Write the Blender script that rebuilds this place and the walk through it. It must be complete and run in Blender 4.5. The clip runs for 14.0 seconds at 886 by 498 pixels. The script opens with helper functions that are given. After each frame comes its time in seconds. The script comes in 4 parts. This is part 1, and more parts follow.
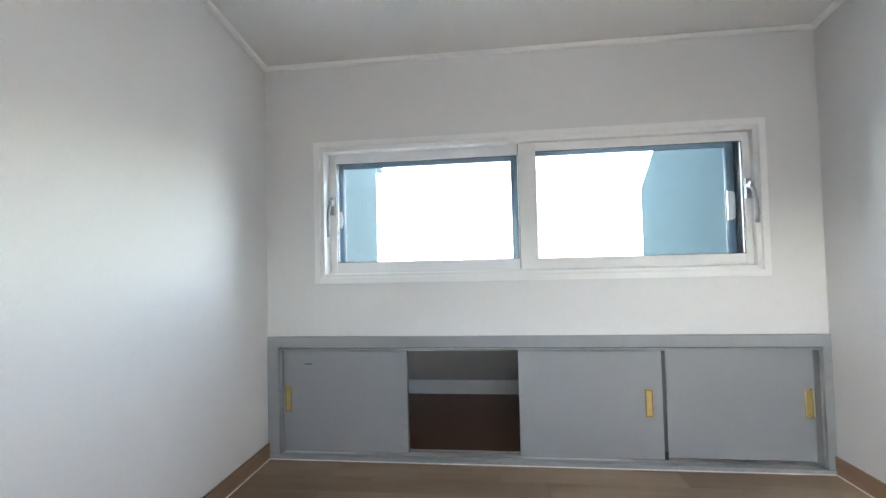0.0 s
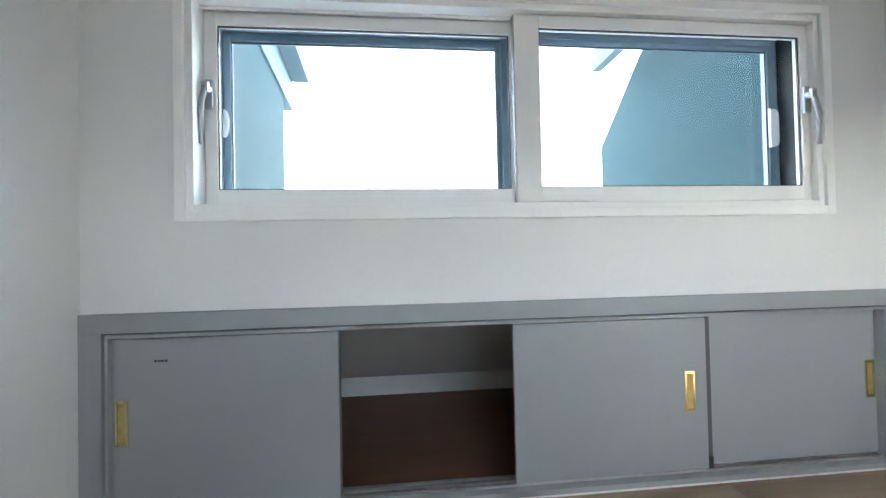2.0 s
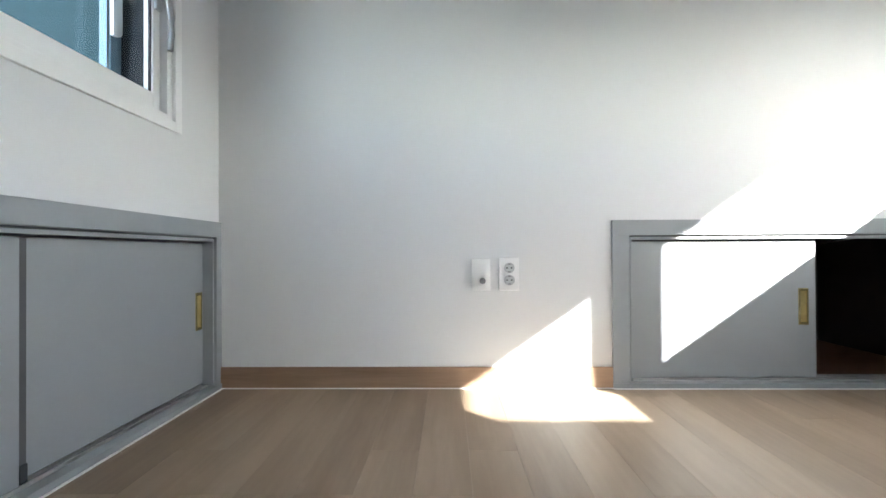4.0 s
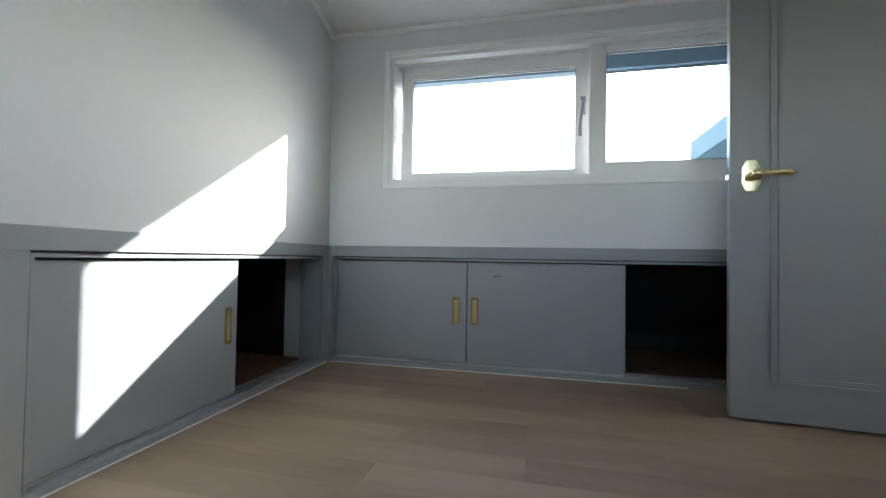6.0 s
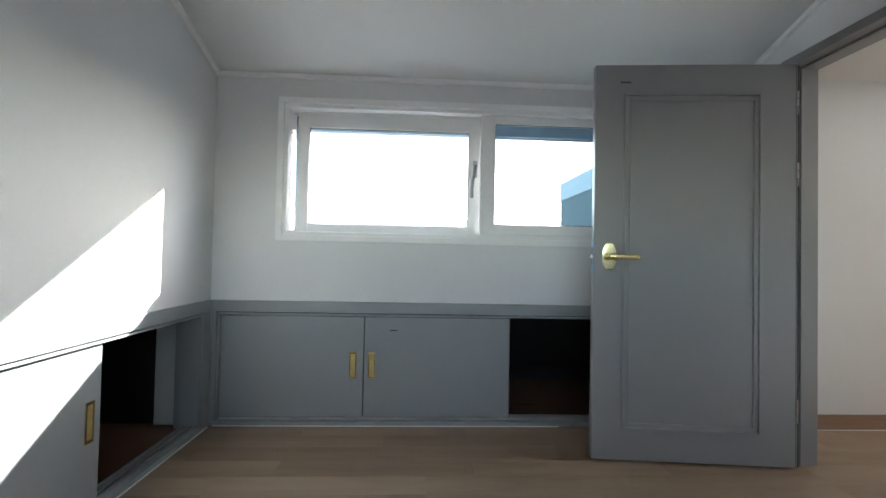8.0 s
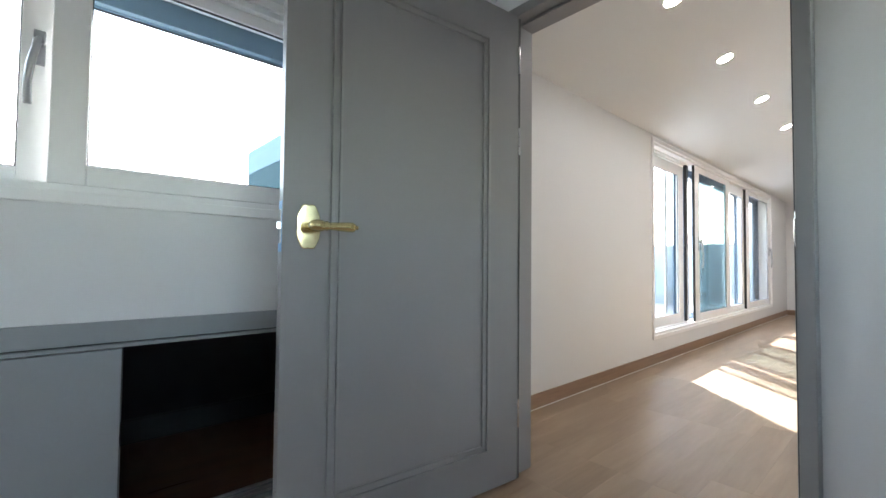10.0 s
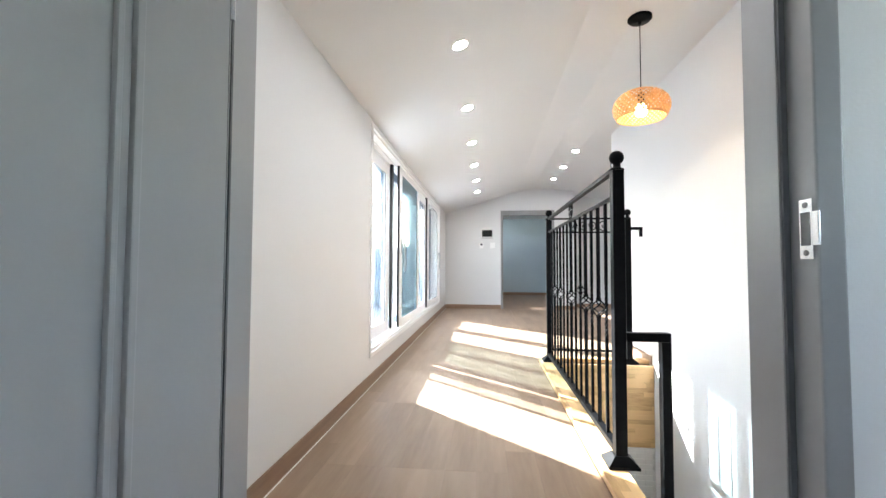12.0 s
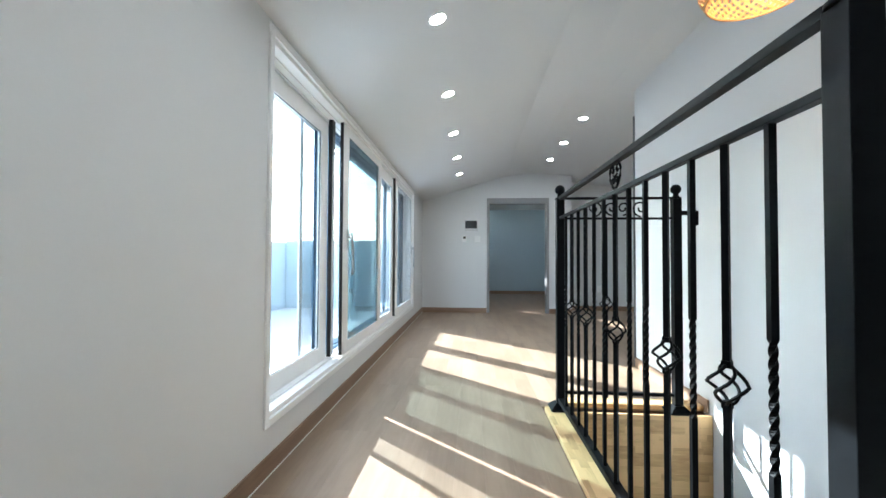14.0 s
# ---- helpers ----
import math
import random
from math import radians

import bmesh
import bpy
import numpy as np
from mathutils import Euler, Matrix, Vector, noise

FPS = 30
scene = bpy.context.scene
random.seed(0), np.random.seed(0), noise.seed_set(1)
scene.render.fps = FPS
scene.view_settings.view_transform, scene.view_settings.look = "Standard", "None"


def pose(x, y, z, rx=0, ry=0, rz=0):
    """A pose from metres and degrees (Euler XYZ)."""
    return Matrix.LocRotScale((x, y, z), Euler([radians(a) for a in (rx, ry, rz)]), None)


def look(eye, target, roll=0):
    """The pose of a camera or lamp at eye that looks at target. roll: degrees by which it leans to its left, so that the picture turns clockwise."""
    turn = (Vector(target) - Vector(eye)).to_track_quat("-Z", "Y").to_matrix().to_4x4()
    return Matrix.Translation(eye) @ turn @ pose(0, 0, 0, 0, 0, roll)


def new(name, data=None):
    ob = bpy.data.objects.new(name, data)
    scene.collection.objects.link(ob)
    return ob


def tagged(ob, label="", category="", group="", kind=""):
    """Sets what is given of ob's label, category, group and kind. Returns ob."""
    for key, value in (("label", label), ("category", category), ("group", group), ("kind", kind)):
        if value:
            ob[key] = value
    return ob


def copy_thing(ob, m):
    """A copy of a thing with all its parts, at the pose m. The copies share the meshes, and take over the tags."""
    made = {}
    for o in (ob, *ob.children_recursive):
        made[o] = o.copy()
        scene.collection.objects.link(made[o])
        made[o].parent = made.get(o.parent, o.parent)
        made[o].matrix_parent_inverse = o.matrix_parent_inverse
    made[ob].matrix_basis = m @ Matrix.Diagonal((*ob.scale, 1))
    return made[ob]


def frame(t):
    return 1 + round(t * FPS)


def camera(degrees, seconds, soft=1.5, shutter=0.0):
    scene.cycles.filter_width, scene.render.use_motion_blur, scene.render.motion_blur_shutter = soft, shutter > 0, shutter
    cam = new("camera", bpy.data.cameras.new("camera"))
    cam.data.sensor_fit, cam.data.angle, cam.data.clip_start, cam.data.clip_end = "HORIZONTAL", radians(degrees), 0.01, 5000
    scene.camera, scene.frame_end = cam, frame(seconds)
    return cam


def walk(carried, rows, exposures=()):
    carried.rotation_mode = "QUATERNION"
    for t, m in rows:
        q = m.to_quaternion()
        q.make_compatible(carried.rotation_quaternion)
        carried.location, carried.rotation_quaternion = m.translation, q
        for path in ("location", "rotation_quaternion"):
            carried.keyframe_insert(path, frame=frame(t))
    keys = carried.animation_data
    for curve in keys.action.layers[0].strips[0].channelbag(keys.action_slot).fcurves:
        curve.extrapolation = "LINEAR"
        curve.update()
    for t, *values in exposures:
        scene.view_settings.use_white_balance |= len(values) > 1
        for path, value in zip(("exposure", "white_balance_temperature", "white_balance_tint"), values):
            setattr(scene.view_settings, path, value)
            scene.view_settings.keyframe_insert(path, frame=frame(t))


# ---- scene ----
cam = camera(93.1, 14.0)
PATH = [
    (0, (1.343, -2.419, 1.147), (1.124, -0.432, 1.207), -1.4),
    (0.5, (1.251, -2.211, 1.107), (1.01, -0.227, 1.164), -1.4),
    (1, (1.129, -1.992, 0.994), (0.903, -0.006, 1.064), -1.8),
    (1.5, (1.078, -1.75, 0.908), (0.954, 0.245, 0.994), -1.6),
    (2, (1.069, -1.532, 0.892), (1.277, 0.457, 0.926), -1.2),
    (2.5, (1.002, -1.404, 0.787), (1.808, 0.427, 0.803), -1.1),
    (3, (1.031, -1.193, 0.674), (2.439, 0.227, 0.688), -1.0),
    (3.5, (1.173, -1.095, 0.624), (2.999, -0.278, 0.636), -0.7),
    (4, (1.283, -1.006, 0.588), (3.283, -0.976, 0.601), -0.3),
    (4.2, (1.338, -0.985, 0.563), (3.321, -1.248, 0.582), -0.2),
    (6.3, (1.829, -0.938, 0.703), (2.069, -2.923, 0.741), 1.0),
    (6.5, (1.833, -0.902, 0.771), (1.99, -2.896, 0.804), 1.0),
    (7, (1.847, -0.848, 0.959), (1.888, -2.848, 0.979), 0.9),
    (7.2, (1.879, -0.83, 1.014), (1.882, -2.83, 1.043), 1.0),
    (9.3, (1.7, -1.312, 0.921), (0.996, -3.183, 0.985), 0.6),
    (9.5, (1.642, -1.432, 0.914), (0.737, -3.214, 0.975), 0.5),
    (10, (1.482, -1.725, 0.909), (0.15, -3.215, 0.976), 0.6),
    (10.5, (1.387, -2.017, 0.917), (-0.315, -3.066, 0.98), 0.6),
    (11, (1.221, -2.209, 0.872), (-0.675, -2.842, 0.943), 0.5),
    (11.5, (0.967, -2.329, 0.905), (-1.003, -2.669, 0.979), 0.3),
    (12, (0.716, -2.408, 0.953), (-1.272, -2.613, 1.033), 0.2),
    (12.5, (0.489, -2.418, 1.008), (-1.502, -2.583, 1.093), 0.2),
    (13, (0.193, -2.397, 1.046), (-1.799, -2.548, 1.125), 0.2),
    (13.5, (-0.22, -2.379, 1.014), (-2.213, -2.526, 1.08), 0.1),
    (14, (-0.66, -2.38, 1.007), (-2.654, -2.515, 1.058), 0.3),
]
EXPOSURES = [(0.0, 4.97, 7300, 17), (1.5, 4.95, 7200, 15), (2.5, 4.93, 7050, 12), (4.0, 4.67, 7050, 14), (6.3, 3.73, 6850, 12), (9.5, 4.02, 6950, 13), (11.0, 4.42, 6750, 13), (11.6, 4.58, 6700, 13), (12.2, 4.45, 6550, 12), (13.2, 3.9, 6250, 9), (14.0, 3.72, 6050, 5)]
SKY, SUN = 0.15, 2.5
walk(cam, [(t, look(eye, target, roll)) for t, eye, target, roll in PATH], EXPOSURES)

# ---- light ----
world = bpy.data.worlds.new("sky")
scene.world = world
world.use_nodes = True
wn = world.node_tree
sky = wn.nodes.new("ShaderNodeTexSky")
sky.sky_type, sky.sun_disc = "NISHITA", False
sky.dust_density, sky.ozone_density = 0.7, 0.5
sky.sun_elevation, sky.sun_rotation = radians(27.3), radians(222.4)
wn.nodes["Background"].inputs["Strength"].default_value = SKY
# A hazy, paler sky.
haze = wn.nodes.new("ShaderNodeHueSaturation")
haze.inputs["Saturation"].default_value = 0.6
wn.links.new(sky.outputs[0], haze.inputs["Color"])
wn.links.new(haze.outputs[0], wn.nodes["Background"].inputs["Color"])
sun = new("sun", bpy.data.lights.new("sun", "SUN"))
sun.data.energy, sun.data.angle, sun.data.color = SUN, radians(0.5), (1.0, 0.97, 0.95)
sun.matrix_world = look((0, 0, 0), (0.914, 1.0, -0.70))
sun.location = (-6, -8, 7)


# ---- materials ----
def material(name, colour, rough=0.5, metal=0.0, var=0.08, scale=3.0, fine=60.0, bump=0.05, spec=0.5, per_object=0.0):
    """A paint-like surface with stains at a large scale and grain at a fine one."""
    m = bpy.data.materials.new(name)
    m.use_nodes = True
    n, l = m.node_tree.nodes, m.node_tree.links
    p = n["Principled BSDF"]
    p.inputs["Metallic"].default_value = metal
    p.inputs["Specular IOR Level"].default_value = spec
    co = n.new("ShaderNodeTexCoord")
    big, small = n.new("ShaderNodeTexNoise"), n.new("ShaderNodeTexNoise")
    big.inputs["Scale"].default_value, small.inputs["Scale"].default_value = scale, fine
    big.inputs["Detail"].default_value, small.inputs["Detail"].default_value = 4, 3
    for t in (big, small):
        l.new(co.outputs["Object"], t.inputs["Vector"])
    add = n.new("ShaderNodeMath")
    add.operation = "MULTIPLY_ADD"
    add.inputs[1].default_value = 0.35
    l.new(small.outputs["Fac"], add.inputs[0])
    l.new(big.outputs["Fac"], add.inputs[2])
    last = add.outputs[0]
    if per_object:
        info, mix = n.new("ShaderNodeObjectInfo"), n.new("ShaderNodeMath")
        mix.operation = "MULTIPLY_ADD"
        mix.inputs[1].default_value = per_object
        l.new(info.outputs["Random"], mix.inputs[0])
        l.new(last, mix.inputs[2])
        last = mix.outputs[0]
    ramp = n.new("ShaderNodeValToRGB")
    c = Vector(colour)
    ramp.color_ramp.elements[0].position, ramp.color_ramp.elements[1].position = 0.35, 1.0 + per_object
    ramp.color_ramp.elements[0].color = (*(c * (1 - var)), 1)
    ramp.color_ramp.elements[1].color = (*(c * (1 + var)), 1)
    l.new(last, ramp.inputs[0])
    l.new(ramp.outputs[0], p.inputs["Base Color"])
    r = n.new("ShaderNodeMapRange")
    r.inputs["To Min"].default_value, r.inputs["To Max"].default_value = max(rough - 0.08, 0.02), rough + 0.08
    l.new(big.outputs["Fac"], r.inputs["Value"])
    l.new(r.outputs[0], p.inputs["Roughness"])
    if bump:
        b = n.new("ShaderNodeBump")
        b.inputs["Strength"].default_value, b.inputs["Distance"].default_value = bump, 0.003
        l.new(small.outputs["Fac"], b.inputs["Height"])
        l.new(b.outputs[0], p.inputs["Normal"])
    return m


def wood(name, dark, light, rough=0.4, along="x", stretch=14.0, scale=1.6, per_object=0.6, bump=0.06):
    """Wood with grain that runs along one axis and a tone of its own for each piece."""
    m = bpy.data.materials.new(name)
    m.use_nodes = True
    n, l = m.node_tree.nodes, m.node_tree.links
    p = n["Principled BSDF"]
    p.inputs["Specular IOR Level"].default_value = 0.35
    co, mp, info = n.new("ShaderNodeTexCoord"), n.new("ShaderNodeMapping"), n.new("ShaderNodeObjectInfo")
    s = [scale * stretch] * 3
    s["xyz".index(along)] = scale
    mp.inputs["Scale"].default_value = s
    l.new(co.outputs["Object"], mp.inputs["Vector"])
    shift = n.new("ShaderNodeVectorMath")
    shift.operation = "SCALE"
    shift.inputs[0].default_value = (7.0, 3.0, 5.0)
    l.new(info.outputs["Random"], shift.inputs["Scale"])
    l.new(shift.outputs[0], mp.inputs["Location"])
    grain, fine = n.new("ShaderNodeTexNoise"), n.new("ShaderNodeTexNoise")
    grain.inputs["Scale"].default_value, grain.inputs["Detail"].default_value, grain.inputs["Distortion"].default_value = 1.0, 5, 0.6
    fine.inputs["Scale"].default_value, fine.inputs["Detail"].default_value = 6.0, 4
    l.new(mp.outputs[0], grain.inputs["Vector"])
    l.new(mp.outputs[0], fine.inputs["Vector"])
    a, b = n.new("ShaderNodeMath"), n.new("ShaderNodeMath")
    a.operation = b.operation = "MULTIPLY_ADD"
    a.inputs[1].default_value, b.inputs[1].default_value = 0.3, per_object
    l.new(fine.outputs["Fac"], a.inputs[0])
    l.new(grain.outputs["Fac"], a.inputs[2])
    l.new(info.outputs["Random"], b.inputs[0])
    l.new(a.outputs[0], b.inputs[2])
    ramp = n.new("ShaderNodeValToRGB")
    ramp.color_ramp.elements[0].position, ramp.color_ramp.elements[1].position = 0.4, 1.0 + per_object * 0.8
    ramp.color_ramp.elements[0].color, ramp.color_ramp.elements[1].color = (*dark, 1), (*light, 1)
    l.new(b.outputs[0], ramp.inputs[0])
    l.new(ramp.outputs[0], p.inputs["Base Color"])
    r = n.new("ShaderNodeMapRange")
    r.inputs["To Min"].default_value, r.inputs["To Max"].default_value = rough - 0.07, rough + 0.1
    l.new(grain.outputs["Fac"], r.inputs["Value"])
    l.new(r.outputs[0], p.inputs["Roughness"])
    bm_ = n.new("ShaderNodeBump")
    bm_.inputs["Strength"].default_value, bm_.inputs["Distance"].default_value = bump, 0.002
    l.new(fine.outputs["Fac"], bm_.inputs["Height"])
    l.new(bm_.outputs[0], p.inputs["Normal"])
    return m


def glass(name, tint, gloss=0.02):
    m = bpy.data.materials.new(name)
    m.use_nodes = True
    n, l = m.node_tree.nodes, m.node_tree.links
    n.remove(n["Principled BSDF"])
    clear, shine = n.new("ShaderNodeBsdfTransparent"), n.new("ShaderNodeBsdfGlossy")
    mix, fr, steep = n.new("ShaderNodeMixShader"), n.new("ShaderNodeLayerWeight"), n.new("ShaderNodeMath")
    clear.inputs["Color"].default_value = (*tint, 1)
    shine.inputs["Roughness"].default_value = gloss
    # Gloss rises towards grazing views.
    steep.operation = "POWER"
    steep.inputs[1].default_value = 5.0
    l.new(fr.outputs["Facing"], steep.inputs[0])
    ease = n.new("ShaderNodeMapRange")
    ease.inputs["To Min"].default_value, ease.inputs["To Max"].default_value = 0.025, 0.6
    l.new(steep.outputs[0], ease.inputs["Value"])
    l.new(ease.outputs[0], mix.inputs[0])
    l.new(clear.outputs[0], mix.inputs[1])
    l.new(shine.outputs[0], mix.inputs[2])
    l.new(mix.outputs[0], n["Material Output"].inputs["Surface"])
    return m


def glow(name, colour, strength):
    m = bpy.data.materials.new(name)
    m.use_nodes = True
    p = m.node_tree.nodes["Principled BSDF"]
    p.inputs["Base Color"].default_value = (*colour, 1)
    p.inputs["Emission Color"].default_value = (*colour, 1)
    p.inputs["Emission Strength"].default_value = strength
    return m


PAPER = material("white_wallpaper", (0.67, 0.675, 0.68), 0.75, var=0.025, scale=0.8, fine=140, bump=0.08, spec=0.2)
PALE = material("pale_blue_wallpaper", (0.45, 0.55, 0.60), 0.75, var=0.03, scale=0.8, fine=140, bump=0.06, spec=0.2)
CEIL = material("white_ceiling_paper", (0.66, 0.665, 0.665), 0.8, var=0.02, scale=0.7, fine=120, bump=0.06, spec=0.2)
GREY = material("grey_film", (0.278, 0.300, 0.314), 0.42, var=0.03, scale=1.5, fine=90, bump=0.04, spec=0.4)
GREYD = material("grey_film_door", (0.262, 0.263, 0.269), 0.42, var=0.03, scale=1.2, fine=90, bump=0.04, spec=0.4)
WHITE = material("white_pvc", (0.80, 0.80, 0.80), 0.5, var=0.02, scale=2, fine=50, bump=0.02, spec=0.2)
SLATE = material("dark_blue_aluminium", (0.15, 0.23, 0.30), 0.4, metal=0.3, var=0.06)
GASKET2 = material("grey_plastic", (0.22, 0.22, 0.23), 0.5, var=0.1)
GASKET = material("grey_gasket", (0.07, 0.075, 0.08), 0.6, var=0.1)
BLACKRUB = material("black_gasket", (0.012, 0.014, 0.018), 0.5, var=0.1)
SKIRT = wood("brown_skirting", (0.215, 0.137, 0.09), (0.33, 0.215, 0.145), 0.45, per_object=0.1)
SKIRTY = wood("brown_skirting_across", (0.215, 0.137, 0.09), (0.33, 0.215, 0.145), 0.45, along="y", per_object=0.1)
PLANK = wood("oak_laminate", (0.208, 0.143, 0.096), (0.338, 0.246, 0.173), 0.46, stretch=9, scale=1.0, per_object=0.28)
BROWN = wood("dark_brown_vinyl", (0.12, 0.055, 0.035), (0.19, 0.09, 0.055), 0.3, per_object=0.1)
OAK = wood("light_rubberwood", (0.36, 0.205, 0.085), (0.70, 0.47, 0.23), 0.4, stretch=10, scale=3, per_object=0.7)
GOLD = material("polished_brass", (0.82, 0.69, 0.37), 0.16, metal=1.0, var=0.08, scale=20, fine=200, bump=0.02)
CHROME = material("chrome", (0.75, 0.76, 0.78), 0.18, metal=1.0, var=0.04, scale=20, bump=0.0)
SATIN = material("satin_silver", (0.40, 0.41, 0.43), 0.42, metal=0.5, var=0.06, scale=20, bump=0.0)
STEEL = material("aluminium_track", (0.55, 0.55, 0.55), 0.35, metal=1.0, var=0.08, scale=8)
IRON = material("black_wrought_iron", (0.005, 0.006, 0.0075), 0.45, metal=0.0, var=0.25, scale=30, fine=500, bump=0.02, spec=0.06)
PLATE = material("white_plastic", (0.80, 0.80, 0.80), 0.3, var=0.02, scale=10, bump=0.0)
DARKP = material("dark_plastic", (0.035, 0.035, 0.04), 0.4, var=0.1, bump=0.0)
SCREEN = material("dark_glass_screen", (0.01, 0.012, 0.014), 0.1, var=0.05, bump=0.0)
CAULK = material("white_sealant", (0.75, 0.74, 0.71), 0.5, var=0.05, scale=12)
# Near-black colour paints the deep shade inside two of the closets.
SHADELINE = material("shade_black_lining", (0.022, 0.024, 0.028), 0.6, var=0.1)
RECESS = material("dull_brass", (0.50, 0.39, 0.17), 0.45, metal=1.0, var=0.15, scale=30)
FILM = material("blue_plastic_film", (0.12, 0.30, 0.55), 0.3, var=0.1)
LGREY = material("light_grey_plastic", (0.46, 0.47, 0.48), 0.4, var=0.06, scale=12, bump=0.0)
LABEL = material("dark_print", (0.04, 0.04, 0.045), 0.6, var=0.1, bump=0.0)
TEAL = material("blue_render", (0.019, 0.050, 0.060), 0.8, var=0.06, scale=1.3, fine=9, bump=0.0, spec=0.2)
TEAL2 = material("pale_blue_trim", (0.075, 0.135, 0.165), 0.7, var=0.05, scale=2)
PALEW = material("pale_rendered_wall", (0.80, 0.75, 0.68), 0.8, var=0.05, scale=1.5, fine=40, bump=0.1, spec=0.2)
PALEP = material("pale_grey_blue_render", (0.40, 0.47, 0.50), 0.8, var=0.06, scale=1.5, fine=40, bump=0.1, spec=0.2)
NAVY = material("black_blue_aluminium", (0.004, 0.007, 0.012), 0.5, var=0.1, spec=0.15)
SLATE2 = material("deep_blue_aluminium", (0.045, 0.11, 0.19), 0.45, metal=0.2, var=0.06)
BRASS = material("pale_polished_brass", (0.78, 0.69, 0.43), 0.2, metal=1.0, var=0.06, scale=20, fine=200, bump=0.02)
CONC = material("pale_concrete", (0.55, 0.56, 0.57), 0.85, var=0.08, scale=1.5, fine=30, bump=0.3, spec=0.2)
# Distance haze is mixed into the hills' base colour.
HILL = material("haze_tinted_wooded_hill", (0.55, 0.61, 0.64), 0.95, var=0.2, scale=0.06, fine=0.5, bump=0.0, spec=0.0)
GROUND = material("town_ground", (0.25, 0.25, 0.24), 0.95, var=0.2, scale=0.02, fine=0.3, bump=0.0, spec=0.0)
TILE = material("white_glazed_tile", (0.76, 0.76, 0.74), 0.25, var=0.04, scale=6, bump=0.02, per_object=0.2)
GROUT = material("grey_grout", (0.45, 0.45, 0.44), 0.9, var=0.08)
STONE = material("white_worktop", (0.76, 0.75, 0.73), 0.25, var=0.05, scale=5)
BAMBOO = wood("woven_bamboo", (0.50, 0.25, 0.09), (0.74, 0.43, 0.19), 0.45, stretch=3, scale=20, per_object=0.1)
CLEAR = glass("clear_glass", (0.95, 0.97, 0.975))
BLUE = glass("blue_tinted_glass", (0.93, 0.965, 0.975))
TINT = glass("green_tinted_glass", (0.39, 0.475, 0.49))
MESH = glass("grey_insect_mesh", (0.74, 0.76, 0.77))
BULB = glow("warm_bulb", (1.0, 0.74, 0.42), 4.5)
LED = glow("white_led", (0.96, 0.98, 1.0), 22.0)


# ---- mesh helpers ----
def add_box(bm, x0, x1, y0, y1, z0, z1):
    """Adds a box to a bmesh."""
    v = [bm.verts.new((x, y, z)) for z in (min(z0, z1), max(z0, z1)) for y in (min(y0, y1), max(y0, y1)) for x in (min(x0, x1), max(x0, x1))]
    for f in ((0, 2, 3, 1), (4, 5, 7, 6), (0, 1, 5, 4), (2, 6, 7, 3), (0, 4, 6, 2), (1, 3, 7, 5)):
        bm.faces.new([v[i] for i in f])
    return bm


def boxes(*list_, bevel=0.0):
    bm = bmesh.new()
    for b in list_:
        add_box(bm, *b)
    if bevel:
        bmesh.ops.bevel(bm, geom=bm.edges[:], offset=bevel, segments=2, profile=0.6, affect="EDGES")
    return bm


def turned(profile, seg=24, axis="z"):
    """A solid of revolution from (radius, height) pairs."""
    bm = bmesh.new()
    rings = []
    for r, h in profile:
        ring = []
        for i in range(seg):
            a = 2 * math.pi * i / seg
            p = (r * math.cos(a), r * math.sin(a), h)
            if axis == "y":
                p = (p[0], p[2], p[1])
            if axis == "x":
                p = (p[2], p[0], p[1])
            ring.append(bm.verts.new(p))
        rings.append(ring)
    for a, b in zip(rings, rings[1:]):
        for i in range(seg):
            j = (i + 1) % seg
            bm.faces.new((a[i], a[j], b[j], b[i]))
    bm.faces.new(rings[0])
    bm.faces.new(rings[-1])
    bmesh.ops.recalc_face_normals(bm, faces=bm.faces[:])
    for f in bm.faces:
        f.smooth = len(f.verts) == 4
    return bm


def tube(bm, pts, r, seg=8, square=False):
    """Sweeps a round or square section along points."""
    pts = [Vector(p) for p in pts]
    seg = 4 if square else seg
    rings = []
    up = Vector((0, 0, 1))
    for i, p in enumerate(pts):
        d = (pts[min(i + 1, len(pts) - 1)] - pts[max(i - 1, 0)]).normalized()
        s = d.cross(up)
        s = s.normalized() if s.length > 1e-3 else Vector((1, 0, 0))
        u = s.cross(d).normalized()
        ring = []
        for k in range(seg):
            a = 2 * math.pi * (k + (0.5 if square else 0)) / seg
            q = r * (1.414 if square else 1)
            ring.append(bm.verts.new(p + s * (q * math.cos(a)) + u * (q * math.sin(a))))
        rings.append(ring)
    for a, b in zip(rings, rings[1:]):
        for k in range(seg):
            f = bm.faces.new((a[k], a[(k + 1) % seg], b[(k + 1) % seg], b[k]))
            f.smooth = not square
    bm.faces.new(rings[0])
    bm.faces.new(rings[-1])
    bmesh.ops.recalc_face_normals(bm, faces=bm.faces[:])
    return bm


def prism(profile, a0, a1, axis="x"):
    """Extrudes a polygon of (p, z) along an axis; p is y for axis x and x for axis y."""
    bm = bmesh.new()
    ends = []
    for a in (a0, a1):
        ends.append([bm.verts.new((a, p, z) if axis == "x" else (p, a, z)) for p, z in profile])
    bm.faces.new(ends[0])
    bm.faces.new(ends[1])
    k = len(profile)
    for i in range(k):
        bm.faces.new((ends[0][i], ends[0][(i + 1) % k], ends[1][(i + 1) % k], ends[1][i]))
    bmesh.ops.recalc_face_normals(bm, faces=bm.faces[:])
    return bm


def mesh_of(name, bm, mat):
    me = bpy.data.meshes.new(name)
    bm.to_mesh(me)
    bm.free()
    me.materials.append(mat)
    return me


